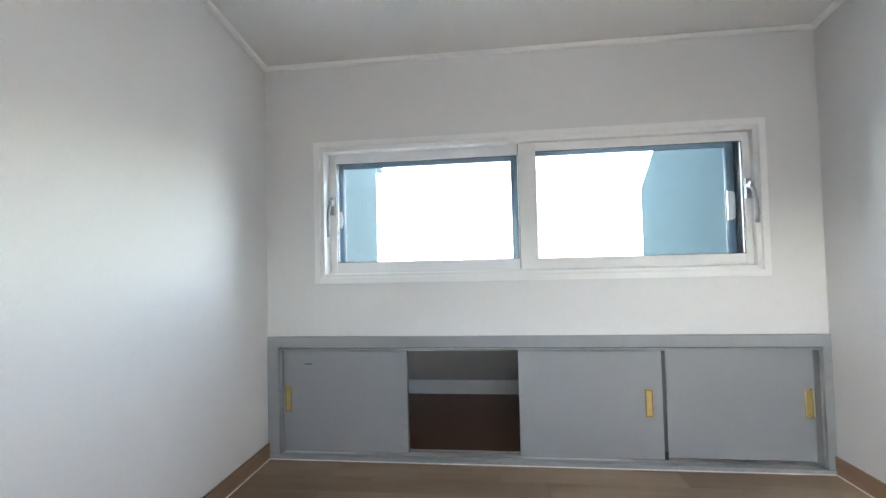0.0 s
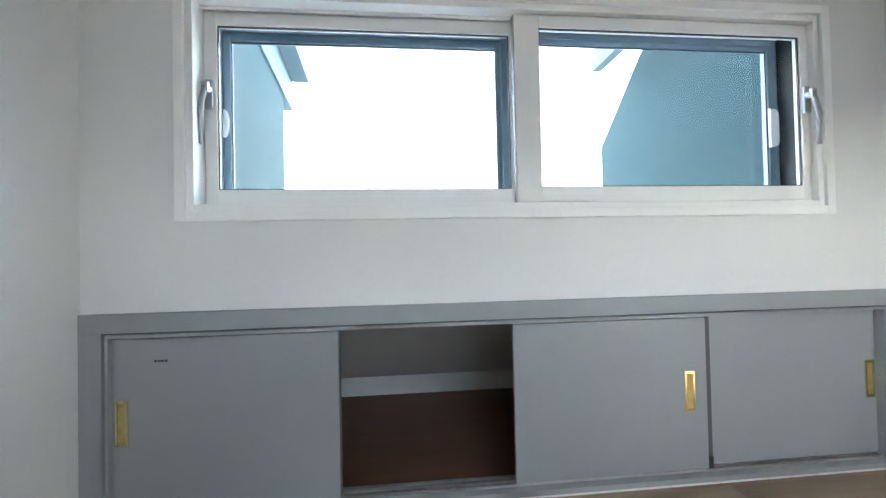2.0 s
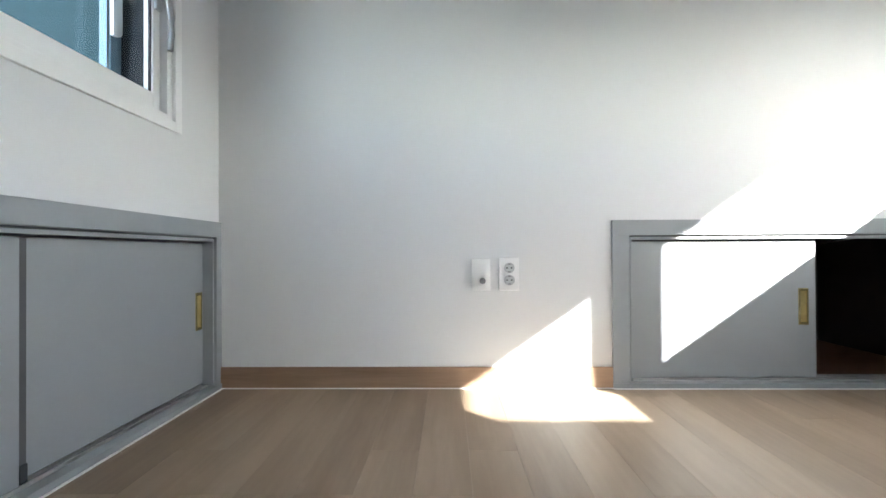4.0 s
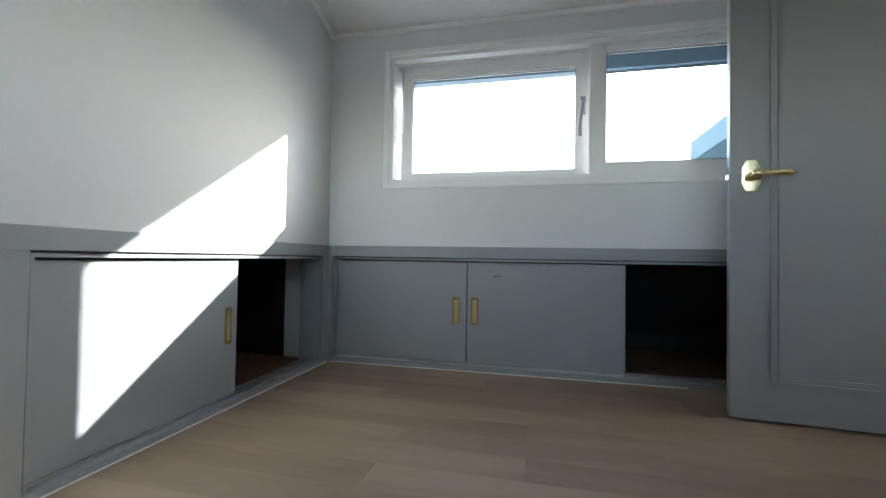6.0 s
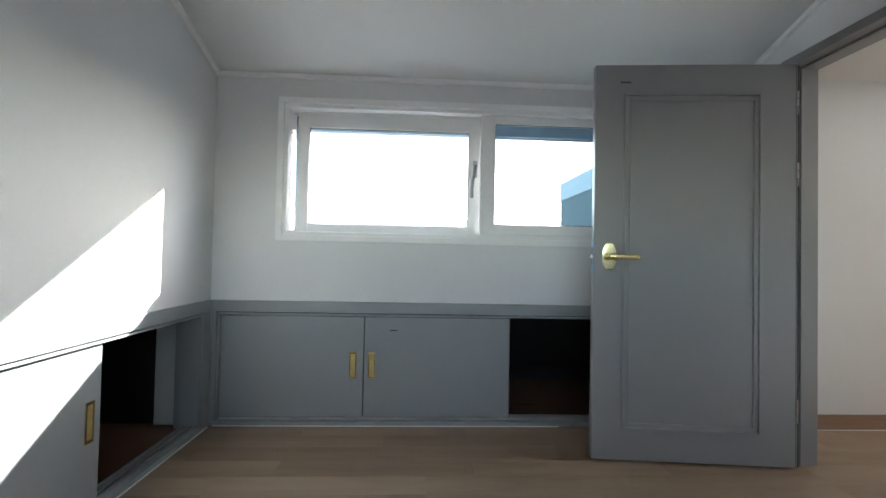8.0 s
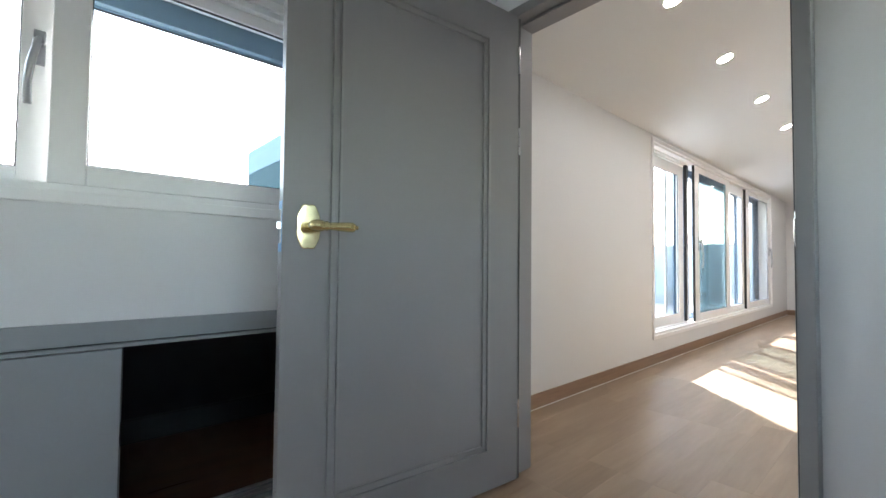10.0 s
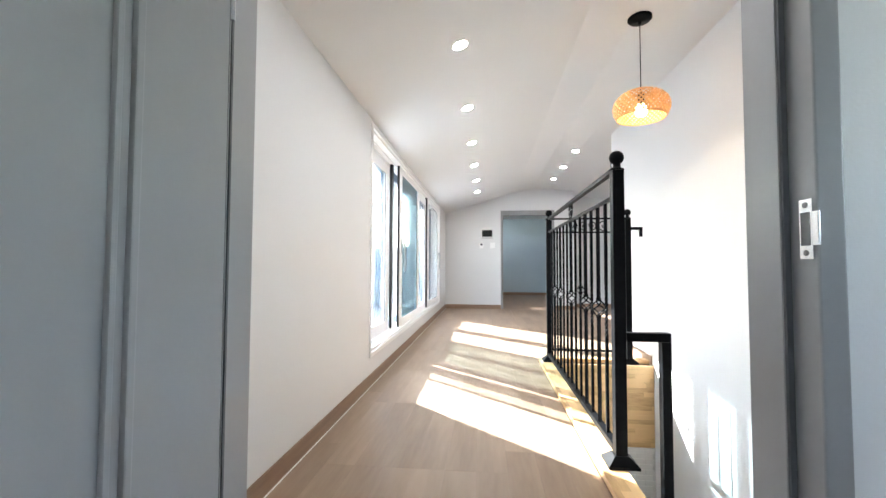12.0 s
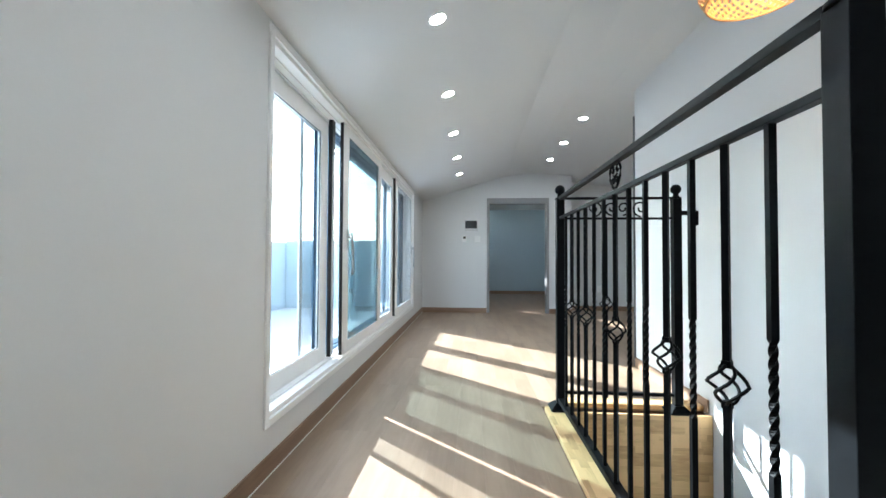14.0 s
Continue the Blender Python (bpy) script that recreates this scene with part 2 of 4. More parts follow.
def part(name, bm, mat, parent, label=""):
    ob = new(name, mesh_of(name, bm, mat))
    ob.parent = parent
    return tagged(ob, label)


def place(name, me, parent, m):
    """A piece on shared mesh data, at a pose in its parent's space."""
    ob = new(name, me)
    ob.parent = parent
    ob.matrix_basis = m
    return ob


def thing(name, m, label, category, group="", kind=""):
    ob = new(name)
    ob.empty_display_size = 0.1
    ob.matrix_basis = m
    return tagged(ob, label, category, group, kind)


def solid(name, bm, mat, label, category, kind="structure"):
    return tagged(new(name, mesh_of(name, bm, mat)), label, category, "", kind)


# ---- the shell ----
E, N, S = 3.10, 0.0, -3.38            # room: east, north and south faces; its west face is x = 0
HS, HN, FX, WT = -3.326, -0.815, -8.724, 0.092   # hall: south face, stairwell north face, far face, partition thickness
RAIL_Y, W1, W2 = -1.796, -1.34, -3.476   # stairwell edge and the two posts on it
DY0, DY1, DTOP = -2.893, -1.929, 1.985  # doorway
ROOM_ROOF = [(-3.38, 2.05), (-2.6, 2.315), (-1.95, 2.535), (-1.75, 2.585), (-1.5, 2.60), (0.0, 2.362)]
HALL_ROOF = [(-3.326, 2.135), (-2.575, 2.365), (-2.1, 2.51), (-1.75, 2.61), (-1.4, 2.66), (-1.05, 2.66), (-0.49, 2.61), (1.6, 2.35)]


def wall(name, axis, at, depth, a0, a1, z0, z1, holes=(), mat=None, label="", roof=None):
    """A wall with thickness. axis: the one it is square to. holes: (a0, a1, z0, z1) run right through. roof: its sloped top."""
    bm = bmesh.new()
    cuts = sorted({a0, a1, *[h[0] for h in holes], *[h[1] for h in holes]})
    for p, q in zip(cuts, cuts[1:]):
        zs = [z0]
        for h in sorted(holes, key=lambda h: h[2]):
            if h[0] <= p + 1e-6 and h[1] >= q - 1e-6:
                zs += [h[2], h[3]]
        zs.append(z1)
        for i in range(0, len(zs), 2):
            if zs[i + 1] - zs[i] > 1e-4:
                if axis == "x":
                    add_box(bm, at, at + depth, p, q, zs[i], zs[i + 1])
                else:
                    add_box(bm, p, q, at, at + depth, zs[i], zs[i + 1])
    if roof:
        inside = [(p, z) for p, z in roof if a0 <= p <= a1]
        top = prism([(a0, z1)] + inside + [(a1, z1)], at, at + depth, "x")
        me = bpy.data.meshes.new("top")
        top.to_mesh(me)
        bm.from_mesh(me)
    return solid(name, bm, mat or PAPER, label or "plain white papered wall", "wall")


NW, SW, HW = (0.305, 2.832, 1.03, 1.882), (0.37, 2.742, 1.072, 1.922), (-7.45, -2.535, 0.224, 2.104)


def hole(w, e=0.03):
    return (w[0] + e, w[1] - e, w[2] + e, w[3] - e)


wall("wall_north", "y", N, 0.24, -WT, E + 0.2, 0.72, 2.44, [hole(NW)], label="white papered wall above a low grey cabinet")
wall("wall_south", "y", S, -0.24, -WT, E + 0.2, 0.72, 2.12, [hole(SW)], label="white papered wall above a low grey cabinet")
up = [(y, z + 0.03) for y, z in ROOM_ROOF]
wall("wall_east", "x", E, 0.2, S - 0.24, -1.703, 0.72, 2.0, roof=[(S - 0.24, 1.99)] + up[1:-1] + [(-1.703, 2.60)], label="white papered wall above a low grey closet")
wall("wall_east_north", "x", E, 0.2, -1.703, 0.24, 0.0, 2.0, roof=[(-1.703, 2.60)] + up[4:] + [(0.24, 2.35)], label="white papered wall with two power sockets")
uph = [(y, z + 0.03) for y, z in HALL_ROOF]
wall("wall_partition", "x", 0, -WT, S - 0.24, 0.24, -2.7, 2.1, [(DY0 - 0.045, DY1 + 0.039, -0.02, DTOP + 0.045)], roof=[(S - 0.24, 2.15)] + uph[1:-1] + [(0.24, 2.58)], label="white papered partition with a doorway")
wall("wall_hall_south", "y", HS, -0.24, FX - 5, -WT, 0.0, 2.17, [hole(HW), (-11.05, -10.72, 1.35, 1.75)], label="white papered wall with a wide window")
wall("wall_stairwell", "y", HN, 0.14, -4.785, -WT, -2.7, 2.66, label="white papered wall beside the stairwell")
wall("wall_hall_far", "x", FX, -0.14, HS, -0.49, 0.0, 2.18, [(-2.088, -0.914, -0.02, 2.16)], roof=[(HS, 2.18)] + uph[1:6] + [(-0.49, 2.63)], label="white papered end wall with a doorway")
wall("wall_recess", "x", -9.3, -0.14, -0.49, 1.6, 0.0, 2.7, label="white papered wall of a recess")
wall("wall_recess_side", "y", -0.49, -0.1, -9.44, FX - 0.14, 0.0, 2.67, label="white papered return wall")
wall("wall_hall_return", "x", -4.785, 0.14, HN + 0.14, 1.6, 0.0, 2.7, label="white papered return wall")
wall("wall_hall_north", "y", 1.6, 0.14, -9.44, -4.7, 0.0, 2.5, label="plain white papered wall")
wall("wall_far_room_end", "x", -13.3, -0.14, -3.5, 0.5, 0.0, 2.8, label="pale blue papered wall of the far room", mat=PALE)
wall("wall_far_room_north", "y", 0.36, 0.1, -13.3, -9.44, 0.0, 2.8, label="pale blue papered wall of the far room", mat=PALE)


def ceiling(name, roof, x0, x1, label):
    prof = list(roof) + [(y, z + 0.08) for y, z in reversed(roof)]
    ob = solid(name, prism(prof, x0, x1), CEIL, label, "ceiling")
    for f in ob.data.polygons:
        f.use_smooth = False
    return ob


def stretched(roof, a, b):
    (y0, z0), (y1, z1) = roof[0], roof[1]
    (y2, z2), (y3, z3) = roof[-2], roof[-1]
    return [(a, z0 + (a - y0) * (z1 - z0) / (y1 - y0))] + roof[1:-1] + [(b, z3 + (b - y3) * (z3 - z2) / (y3 - y2))]


ceiling("ceiling", stretched(ROOM_ROOF, -3.75, 0.35), 0.001, 3.4, "white papered sloping attic ceiling")
ceiling("ceiling_hall", stretched(HALL_ROOF, -3.65, 1.8), -9.5, -0.001, "white papered vaulted attic ceiling")
# Unseen raised roof, added to block the sun from the north fin wall.
sun_block_line = [(y, z + 0.085) for y, z in stretched(ROOM_ROOF, -3.62, 0.24)]
solid("roof", prism(sun_block_line + [(0.24, 3.35), (-1.6, 3.35), (-3.62, 2.42)], 0.0, 3.3), CONC, "unseen raised roof added to keep sun off the north fin", "roof")
solid("ceiling_far_room", boxes((-13.5, -9.5, -3.6, 0.6, 2.5, 2.6)), CEIL, "plain white ceiling of the far room", "ceiling")

# Floors under the planks, with the stairwell left open.
sub = boxes((-13.4, -9.0, HS, 0.0, -0.2, -0.016), (-9.44, W2 - 0.04, RAIL_Y, 1.6, -0.2, -0.016), (-9.0, W2 - 0.04, HS, RAIL_Y, -0.2, -0.016),
            (W2 - 0.04, -0.0, HS, RAIL_Y - 0.08, -0.2, -0.016), (-0.0, E, S, N, -0.2, -0.016))
solid("floor", sub, BROWN, "screed under the laminate floor", "floor")

PW, PL = 0.145, 0.92
planks = {}


def plank_mesh(length, width):
    key = (round(length, 3), round(width, 3))
    if key not in planks:
        bm = boxes((0, length - 0.0004, 0, width - 0.0004, -0.012, 0.0))
        bmesh.ops.bevel(bm, geom=[e for e in bm.edges if all(v.co.z > -0.001 for v in e.verts)], offset=0.0003, segments=1, affect="EDGES")
        planks[key] = mesh_of("plank", bm, PLANK)
    return planks[key]


def lay(parent, x0, x1, y0, y1, seed):
    """Rows of planks along x, staggered, cut at the edges."""
    rng = random.Random(seed)
    y = y0
    while y < y1 - 0.004:
        w = min(PW, y1 - y)
        x = x0 - rng.choice((0.0, 0.23, 0.46, 0.69))
        while x < x1 - 0.004:
            a, b = max(x, x0), min(x + PL, x1)
            if b - a > 0.01:
                place("plank", plank_mesh(b - a, w), parent, Matrix.Translation((a, y, -0.001 * 0.3 * rng.random())))
            x += PL
        y += w


# ---- trims ----
def skirting(name, x0, x1, y0, y1, mat):
    solid(name, boxes((x0, x1, y0, y1, 0.0, 0.092), bevel=0.003), mat, "brown wood-film skirting board along the wall", "skirting board")


def sealant(name, x0, x1, y0, y1):
    solid(name, boxes((x0, x1, y0, y1, 0.0, 0.004)), CAULK, "thin white sealant line along the floor", "sealant")


skirting("baseboard_east", E - 0.012, E - 0.0005, -1.703, -0.012, SKIRTY)
sealant("trim_east", E - 0.018, E - 0.012, -1.703, -0.02)
skirting("baseboard_west", 0.0005, 0.012, -1.889, -0.012, SKIRTY)
sealant("trim_west", 0.012, 0.018, -1.889, -0.02)
skirting("baseboard_hall_south", FX, -WT - 0.02, HS + 0.0005, HS + 0.012, SKIRT)
sealant("trim_hall_south", FX, -WT - 0.02, HS + 0.012, HS + 0.0165)
skirting("baseboard_hall_far", FX + 0.0005, FX + 0.012, HS + 0.012, -2.09, SKIRTY)
skirting("baseboard_hall_far_right", FX + 0.0005, FX + 0.012, -0.912, -0.49, SKIRTY)
skirting("baseboard_recess", -9.2995, -9.288, -0.49, 1.6, SKIRTY)
skirting("baseboard_stairwell", -4.785, -3.56, HN - 0.012, HN - 0.0005, SKIRT)
skirting("baseboard_far_room", -13.2995, -13.288, -3.3, 0.36, SKIRTY)


sealant("trim_cabinet_north", 0.02, E - 0.02, -0.027, -0.0205)
sealant("trim_closet_east", E - 0.027, E - 0.0205, S + 0.04, -1.703)
sealant("trim_cabinet_south", 1.05, E - 0.04, S + 0.0205, S + 0.027)


def crown(name, p, q, mat=WHITE):
    """A small stepped ceiling moulding between two points."""
    p, q = Vector(p), Vector(q)
    bm = bmesh.new()
    tube(bm, [p, q], 0.012, square=True)
    solid(name, bm, mat, "thin white ceiling moulding", "moulding")


crown("trim_crown_north", (0, -0.013, 2.35), (E, -0.013, 2.35))
crown("trim_crown_south", (0, S + 0.013, 2.042), (E, S + 0.013, 2.042))
for side, x in (("west", 0.013), ("east", E - 0.013)):
    bm = bmesh.new()
    tube(bm, [(x, y, z - 0.012) for y, z in ROOM_ROOF], 0.012, square=True)
    solid("trim_crown_" + side, bm, WHITE, "thin white moulding following the sloping ceiling", "moulding")
solid("trim_hall_reveal", boxes((-7.45, -2.535, HS + 0.001, HS + 0.008, 2.110, 2.116)), WHITE, "thin shadow trim above the window", "moulding")


# ---- windows ----
def ring(x0, x1, z0, z1, w, y0, y1, bevel=0.003, sides=None):
    """A rectangular frame in the xz plane; w: widths left, right, bottom, top."""
    l, r, b, t = (w,) * 4 if not isinstance(w, tuple) else w
    return boxes((x0, x0 + l, y0, y1, z0, z1), (x1 - r, x1, y0, y1, z0, z1), (x0 + l, x1 - r, y0, y1, z0, z0 + b), (x0 + l, x1 - r, y0, y1, z1 - t, z1), bevel=bevel)


def lever(parent, x, y, z, h=0.2, lean=1):
    """A crescent window handle: back plate, boss and a bowed lever that leans to one side, on the face y."""
    hd = part("handle", boxes((x - 0.014, x + 0.014, y - 0.012, y, z + 0.16 * h, z + 0.60 * h), bevel=0.004), SATIN, parent, "satin silver window handle")
    boss = turned([(0.015, 0.0), (0.015, 0.018), (0.011, 0.024)], 16, "y")
    for v in boss.verts:
        v.co = Vector((x + v.co.x, y - 0.012 - v.co.y, z + 0.44 * h + v.co.z))
    part("boss", boss, SATIN, hd)
    bm = bmesh.new()
    add_box(bm, x - 0.011, x + 0.011, y - 0.042, y - 0.028, z + 0.38 * h, z + 0.52 * h)
    tube(bm, [(x, y - 0.034, z + 0.46 * h), (x + lean * 0.008, y - 0.040, z + 0.30 * h), (x + lean * 0.017, y - 0.043, z + 0.08 * h), (x + lean * 0.021, y - 0.041, z - 0.14 * h), (x + lean * 0.019, y - 0.036, z - 0.38 * h)], 0.0105)
    part("lever", bm, SATIN, hd)


def pull(parent, x, y, z, h=0.11, w=0.024):
    """A finger pull with one straight side and one bowed side."""
    bm = bmesh.new()
    outline = [(-w / 2, -h / 2), (-w / 2, h / 2)] + [(-w / 2 + w * math.sin(t) ** 0.6, h / 2 * math.cos(t)) for t in np.linspace(0.25, math.pi - 0.25, 13)]
    rows = [[bm.verts.new((x + px, y - d, z + pz)) for px, pz in outline] for d in (0.0, 0.012)]
    bm.faces.new(rows[1])
    for i in range(len(outline)):
        j = (i + 1) % len(outline)
        bm.faces.new((rows[0][i], rows[0][j], rows[1][j], rows[1][i]))
    bmesh.ops.recalc_face_normals(bm, faces=bm.faces[:])
    part("pull", bm, PLATE, parent, "white bowed finger pull")


def sash(parent, x0, x1, z0, z1, g, y, mat, pane, depth=0.035, label=""):
    """A sash with its pane. g: glass edges (x0, x1, z0, z1)."""
    s = part("sash", ring(x0, x1, z0, z1, (g[0] - x0, x1 - g[1], g[2] - z0, z1 - g[3]), y, y + depth), mat, parent, label)
    part("pane", boxes((g[0] - 0.004, g[1] + 0.004, y + depth * 0.5, y + depth * 0.5 + 0.006, g[2] - 0.004, g[3] + 0.004)), pane, s)
    part("gasket", ring(g[0] - 0.002, g[1] + 0.002, g[2] - 0.002, g[3] + 0.002, 0.006, y + 0.008, y + depth * 0.5 - 0.001, bevel=0), BLACKRUB, s)
    return s


def window_frame(root, w, h):
    part("casing", ring(0, w, 0, h, 0.036, -0.012, 0.004), WHITE, root)
    part("window_frame", ring(0.03, w - 0.03, 0.03, h - 0.03, 0.028, 0.0045, 0.23), WHITE, root)
    part("head_track", boxes((0.058, w - 0.058, 0.062, 0.066, h - 0.070, h - 0.058), (0.058, w - 0.058, 0.115, 0.119, h - 0.070, h - 0.058), bevel=0.001), WHITE, root)
    part("track", boxes((0.058, w - 0.058, 0.062, 0.066, 0.058, 0.068), (0.058, w - 0.058, 0.115, 0.119, 0.058, 0.068)), WHITE, root)


w1 = thing("window_1", pose(NW[0], N, NW[2]), "wide white double sliding window with satin silver lever handles", "window", kind="structure")
window_frame(w1, 2.527, 0.852)
a = sash(w1, 0.060, 1.30, 0.062, 0.79, (0.104, 1.215, 0.124, 0.740), 0.09, WHITE, BLUE)
lever(a, 0.078, 0.09, 0.38, 0.25, -1)
b = sash(w1, 1.220, 2.466, 0.062, 0.79, (1.318, 2.432, 0.122, 0.742), 0.03, WHITE, BLUE)
lever(b, 2.448, 0.03, 0.38, 0.25, 1)
part("interlock", boxes((1.216, 1.2195, 0.034, 0.062, 0.064, 0.788)), GASKET2, b, "grey interlock edge")
part("outer_frame", ring(0.058, 2.468, 0.058, 0.794, 0.03, 0.16, 0.228), SLATE, w1, "dark blue aluminium outer frame")
part("outer_reveal", boxes((2.450, 2.4665, 0.068, 0.159, 0.062, 0.790), bevel=0.002), NAVY, w1, "dark blue aluminium side reveal")
c = sash(w1, 0.07, 1.32, 0.065, 0.775, (0.116, 1.185, 0.115, 0.731), 0.19, SLATE, BLUE, 0.03, "dark blue aluminium outer sash")
pull(c, 0.098, 0.19, 0.4)
d = sash(w1, 1.20, 2.463, 0.065, 0.785, (1.26, 2.412, 0.115, 0.745), 0.165, SLATE, BLUE, 0.024, "dark blue aluminium outer sash")
pull(d, 2.436, 0.165, 0.4, 0.17, 0.052)

w2 = thing("window_2", pose(SW[1], S, SW[2], 0, 0, 180), "wide white double sliding window with a lever handle", "window", kind="structure")
window_frame(w2, 2.372, 0.85)
a = sash(w2, 0.088, 1.270, 0.062, 0.79, (0.157, 1.138, 0.108, 0.702), 0.09, WHITE, BLUE)
lever(a, 1.178, 0.09, 0.38, 0.24, -1)
pull(a, 0.126, 0.09, 0.42, 0.13)
b = sash(w2, 1.207, 2.31, 0.062, 0.79, (1.295, 2.22, 0.126, 0.743), 0.03, WHITE, BLUE)
part("outer_frame", ring(0.058, 2.313, 0.058, 0.79, (0.03, 0.03, 0.03, 0.085), 0.16, 0.228), SLATE, w2, "dark blue aluminium outer frame")
sash(w2, 1.155, 2.30, 0.065, 0.78, (1.23, 2.21, 0.115, 0.70), 0.19, SLATE, BLUE, 0.03, "dark blue aluminium outer sash")

w3 = thing("window_3", pose(HW[1], HS, HW[2], 0, 0, 180), "large white four-leaf sliding window, partly slid open", "window", kind="structure")
window_frame(w3, 4.915, 1.880)
a = sash(w3, 0.06, 1.160, 0.062, 1.80, (0.092, 1.022, 0.160, 1.690), 0.118, WHITE, CLEAR, 0.03)
b = sash(w3, 1.225, 2.560, 0.062, 1.82, (1.374, 2.425, 0.148, 1.752), 0.02, WHITE, TINT, 0.028)
lever(b, 1.33, 0.02, 0.80, 0.36)
c = sash(w3, 2.560, 3.400, 0.062, 1.80, (2.590, 3.325, 0.140, 1.690), 0.05, WHITE, CLEAR, 0.03)
d = sash(w3, 3.420, 4.855, 0.062, 1.82, (3.580, 4.780, 0.148, 1.752), 0.02, WHITE, CLEAR, 0.028)
lever(d, 4.82, 0.02, 0.80, 0.36)
part("interlock", boxes((1.163, 1.226, 0.086, 0.117, 0.066, 1.83), bevel=0.003), BLACKRUB, w3, "dark vertical interlock profile")
part("interlock", boxes((1.2185, 1.2245, 0.020, 0.046, 0.066, 1.82), bevel=0.003), BLACKRUB, w3, "dark vertical interlock profile")
part("interlock", boxes((3.402, 3.418, 0.024, 0.076, 0.066, 1.82), bevel=0.002), BLACKRUB, w3, "dark vertical interlock profile")
part("outer_frame", ring(0.058, 4.855, 0.058, 1.822, 0.03, 0.16, 0.228), SLATE2, w3, "dark blue aluminium outer frame")
sash(w3, 0.07, 1.31, 0.065, 1.81, (0.10, 1.094, 0.115, 1.755), 0.178, SLATE2, CLEAR, 0.024, "dark blue aluminium outer sash")
sash(w3, 1.392, 3.560, 0.065, 1.81, (1.412, 3.515, 0.115, 1.755), 0.178, SLATE2, CLEAR, 0.024, "dark blue aluminium outer sash")
sash(w3, 3.562, 4.845, 0.065, 1.81, (3.610, 4.620, 0.115, 1.755), 0.178, SLATE2, CLEAR, 0.024, "dark blue aluminium outer sash")
mesh_frame = part("screen_frame", ring(0.870, 1.305, 0.066, 1.80, (0.045, 0.02, 0.03, 0.03), 0.204, 0.220, bevel=0.002), WHITE, w3, "slim pale grey insect screen frame")
part("screen_mesh", boxes((0.913, 1.288, 0.211, 0.213, 0.094, 1.772)), MESH, mesh_frame, "grey insect mesh")


# ---- eave cabinets ----
def finger_pull(parent, x, y, z):
    """A recessed brass finger pull on a sliding door's face y."""
    p = part("handle", ring(x - 0.021, x + 0.021, z - 0.078, z + 0.078, (0.008, 0.008, 0.012, 0.012), y - 0.003, y + 0.0005, bevel=0.0012), GOLD, parent, "brass finger pull")
    part("recess", boxes((x - 0.0135, x + 0.0135, y - 0.0012, y - 0.0002, z - 0.067, z + 0.067)), RECESS, p)


def eave_cabinet(name, m, length, label, doors, stiles=(0.072, 0.072), deep=1.2, slope=True, lining=PAPER):
    """A low sliding-door closet built into a wall, its face at y = 0 and its inside towards +y.
    doors: (x0, x1, y of the face, x of the pull or None, with a printed mark)."""
    root = thing(name, m, label, "cabinet")
    l, r = stiles
    part("frame", boxes((0, length, -0.014, 0.10, 0.655, 0.72), (0, l, -0.014, 0.10, 0.024, 0.655), (length - r, length, -0.014, 0.10, 0.024, 0.655), bevel=0.002), GREY, root)
    part("lip", boxes((l + 0.006, length - r - 0.006, -0.006, 0.10, 0.636, 0.6475), (l + 0.006, l + 0.016, -0.006, 0.10, 0.03, 0.636), (length - r - 0.016, length - r - 0.006, -0.006, 0.10, 0.03, 0.636), bevel=0.0015), GREY, root)
    # Dark strips behind the lip paint the shadow line round the doors.
    part("groove", boxes((l, length - r, 0.006, 0.10, 0.648, 0.6548), (l, l + 0.0058, 0.006, 0.10, 0.03, 0.648), (length - r - 0.0058, length - r, 0.006, 0.10, 0.03, 0.648)), GASKET, root, "dark strip painting shade into the groove")
    part("sill", boxes((0, length, -0.02, 0.10, 0.0, 0.0235), bevel=0.002), GREY, root)
    for y in (0.021, 0.047, 0.085):
        part("rail", boxes((l, length - r, y - 0.003, y + 0.003, 0.024, 0.033)), STEEL, root, "thin aluminium sliding rail")
    for x0, x1, y, hx, mark in doors:
        d = part("door", boxes((x0, x1, y, y + 0.018, 0.038, 0.629), bevel=0.0015), GREY, root)
        part("edge_strip", boxes((x1, x1 + (0.020 if x0 > 1.2 else 0.005), y + 0.004, y + 0.024, 0.04, 0.627)), GASKET, d, "dark grey edge brush strip")
        if x0 > 1.2:
            part("guide", boxes((x1 + 0.0005, x1 + 0.019, y - 0.001, y + 0.0035, 0.04, 0.085), bevel=0.001), BLACKRUB, d, "small black bottom guide")
        if hx:
            finger_pull(d, hx, y, 0.345)
        if mark:
            part("mark", boxes(*[(mark + i * 0.0115, mark + i * 0.0115 + 0.009, y - 0.0006, y + 0.0002, 0.548, 0.556) for i in range(4)]), LABEL, d, "tiny dark printed mark")
    # The inside: vinyl floor, sloping underside of the roof, low back board and end walls.
    part("inner_floor", boxes((0, length, 0.101, deep, -0.02, 0.012)), BROWN, root, "dark brown vinyl floor")
    top, back = (0.72, 0.13) if slope else (0.72, 0.62)
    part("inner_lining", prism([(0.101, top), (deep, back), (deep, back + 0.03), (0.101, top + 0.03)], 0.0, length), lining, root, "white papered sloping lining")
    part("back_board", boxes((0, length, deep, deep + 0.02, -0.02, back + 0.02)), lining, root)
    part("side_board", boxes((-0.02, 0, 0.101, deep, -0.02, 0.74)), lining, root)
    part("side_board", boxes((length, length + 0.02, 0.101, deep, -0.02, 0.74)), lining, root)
    return root


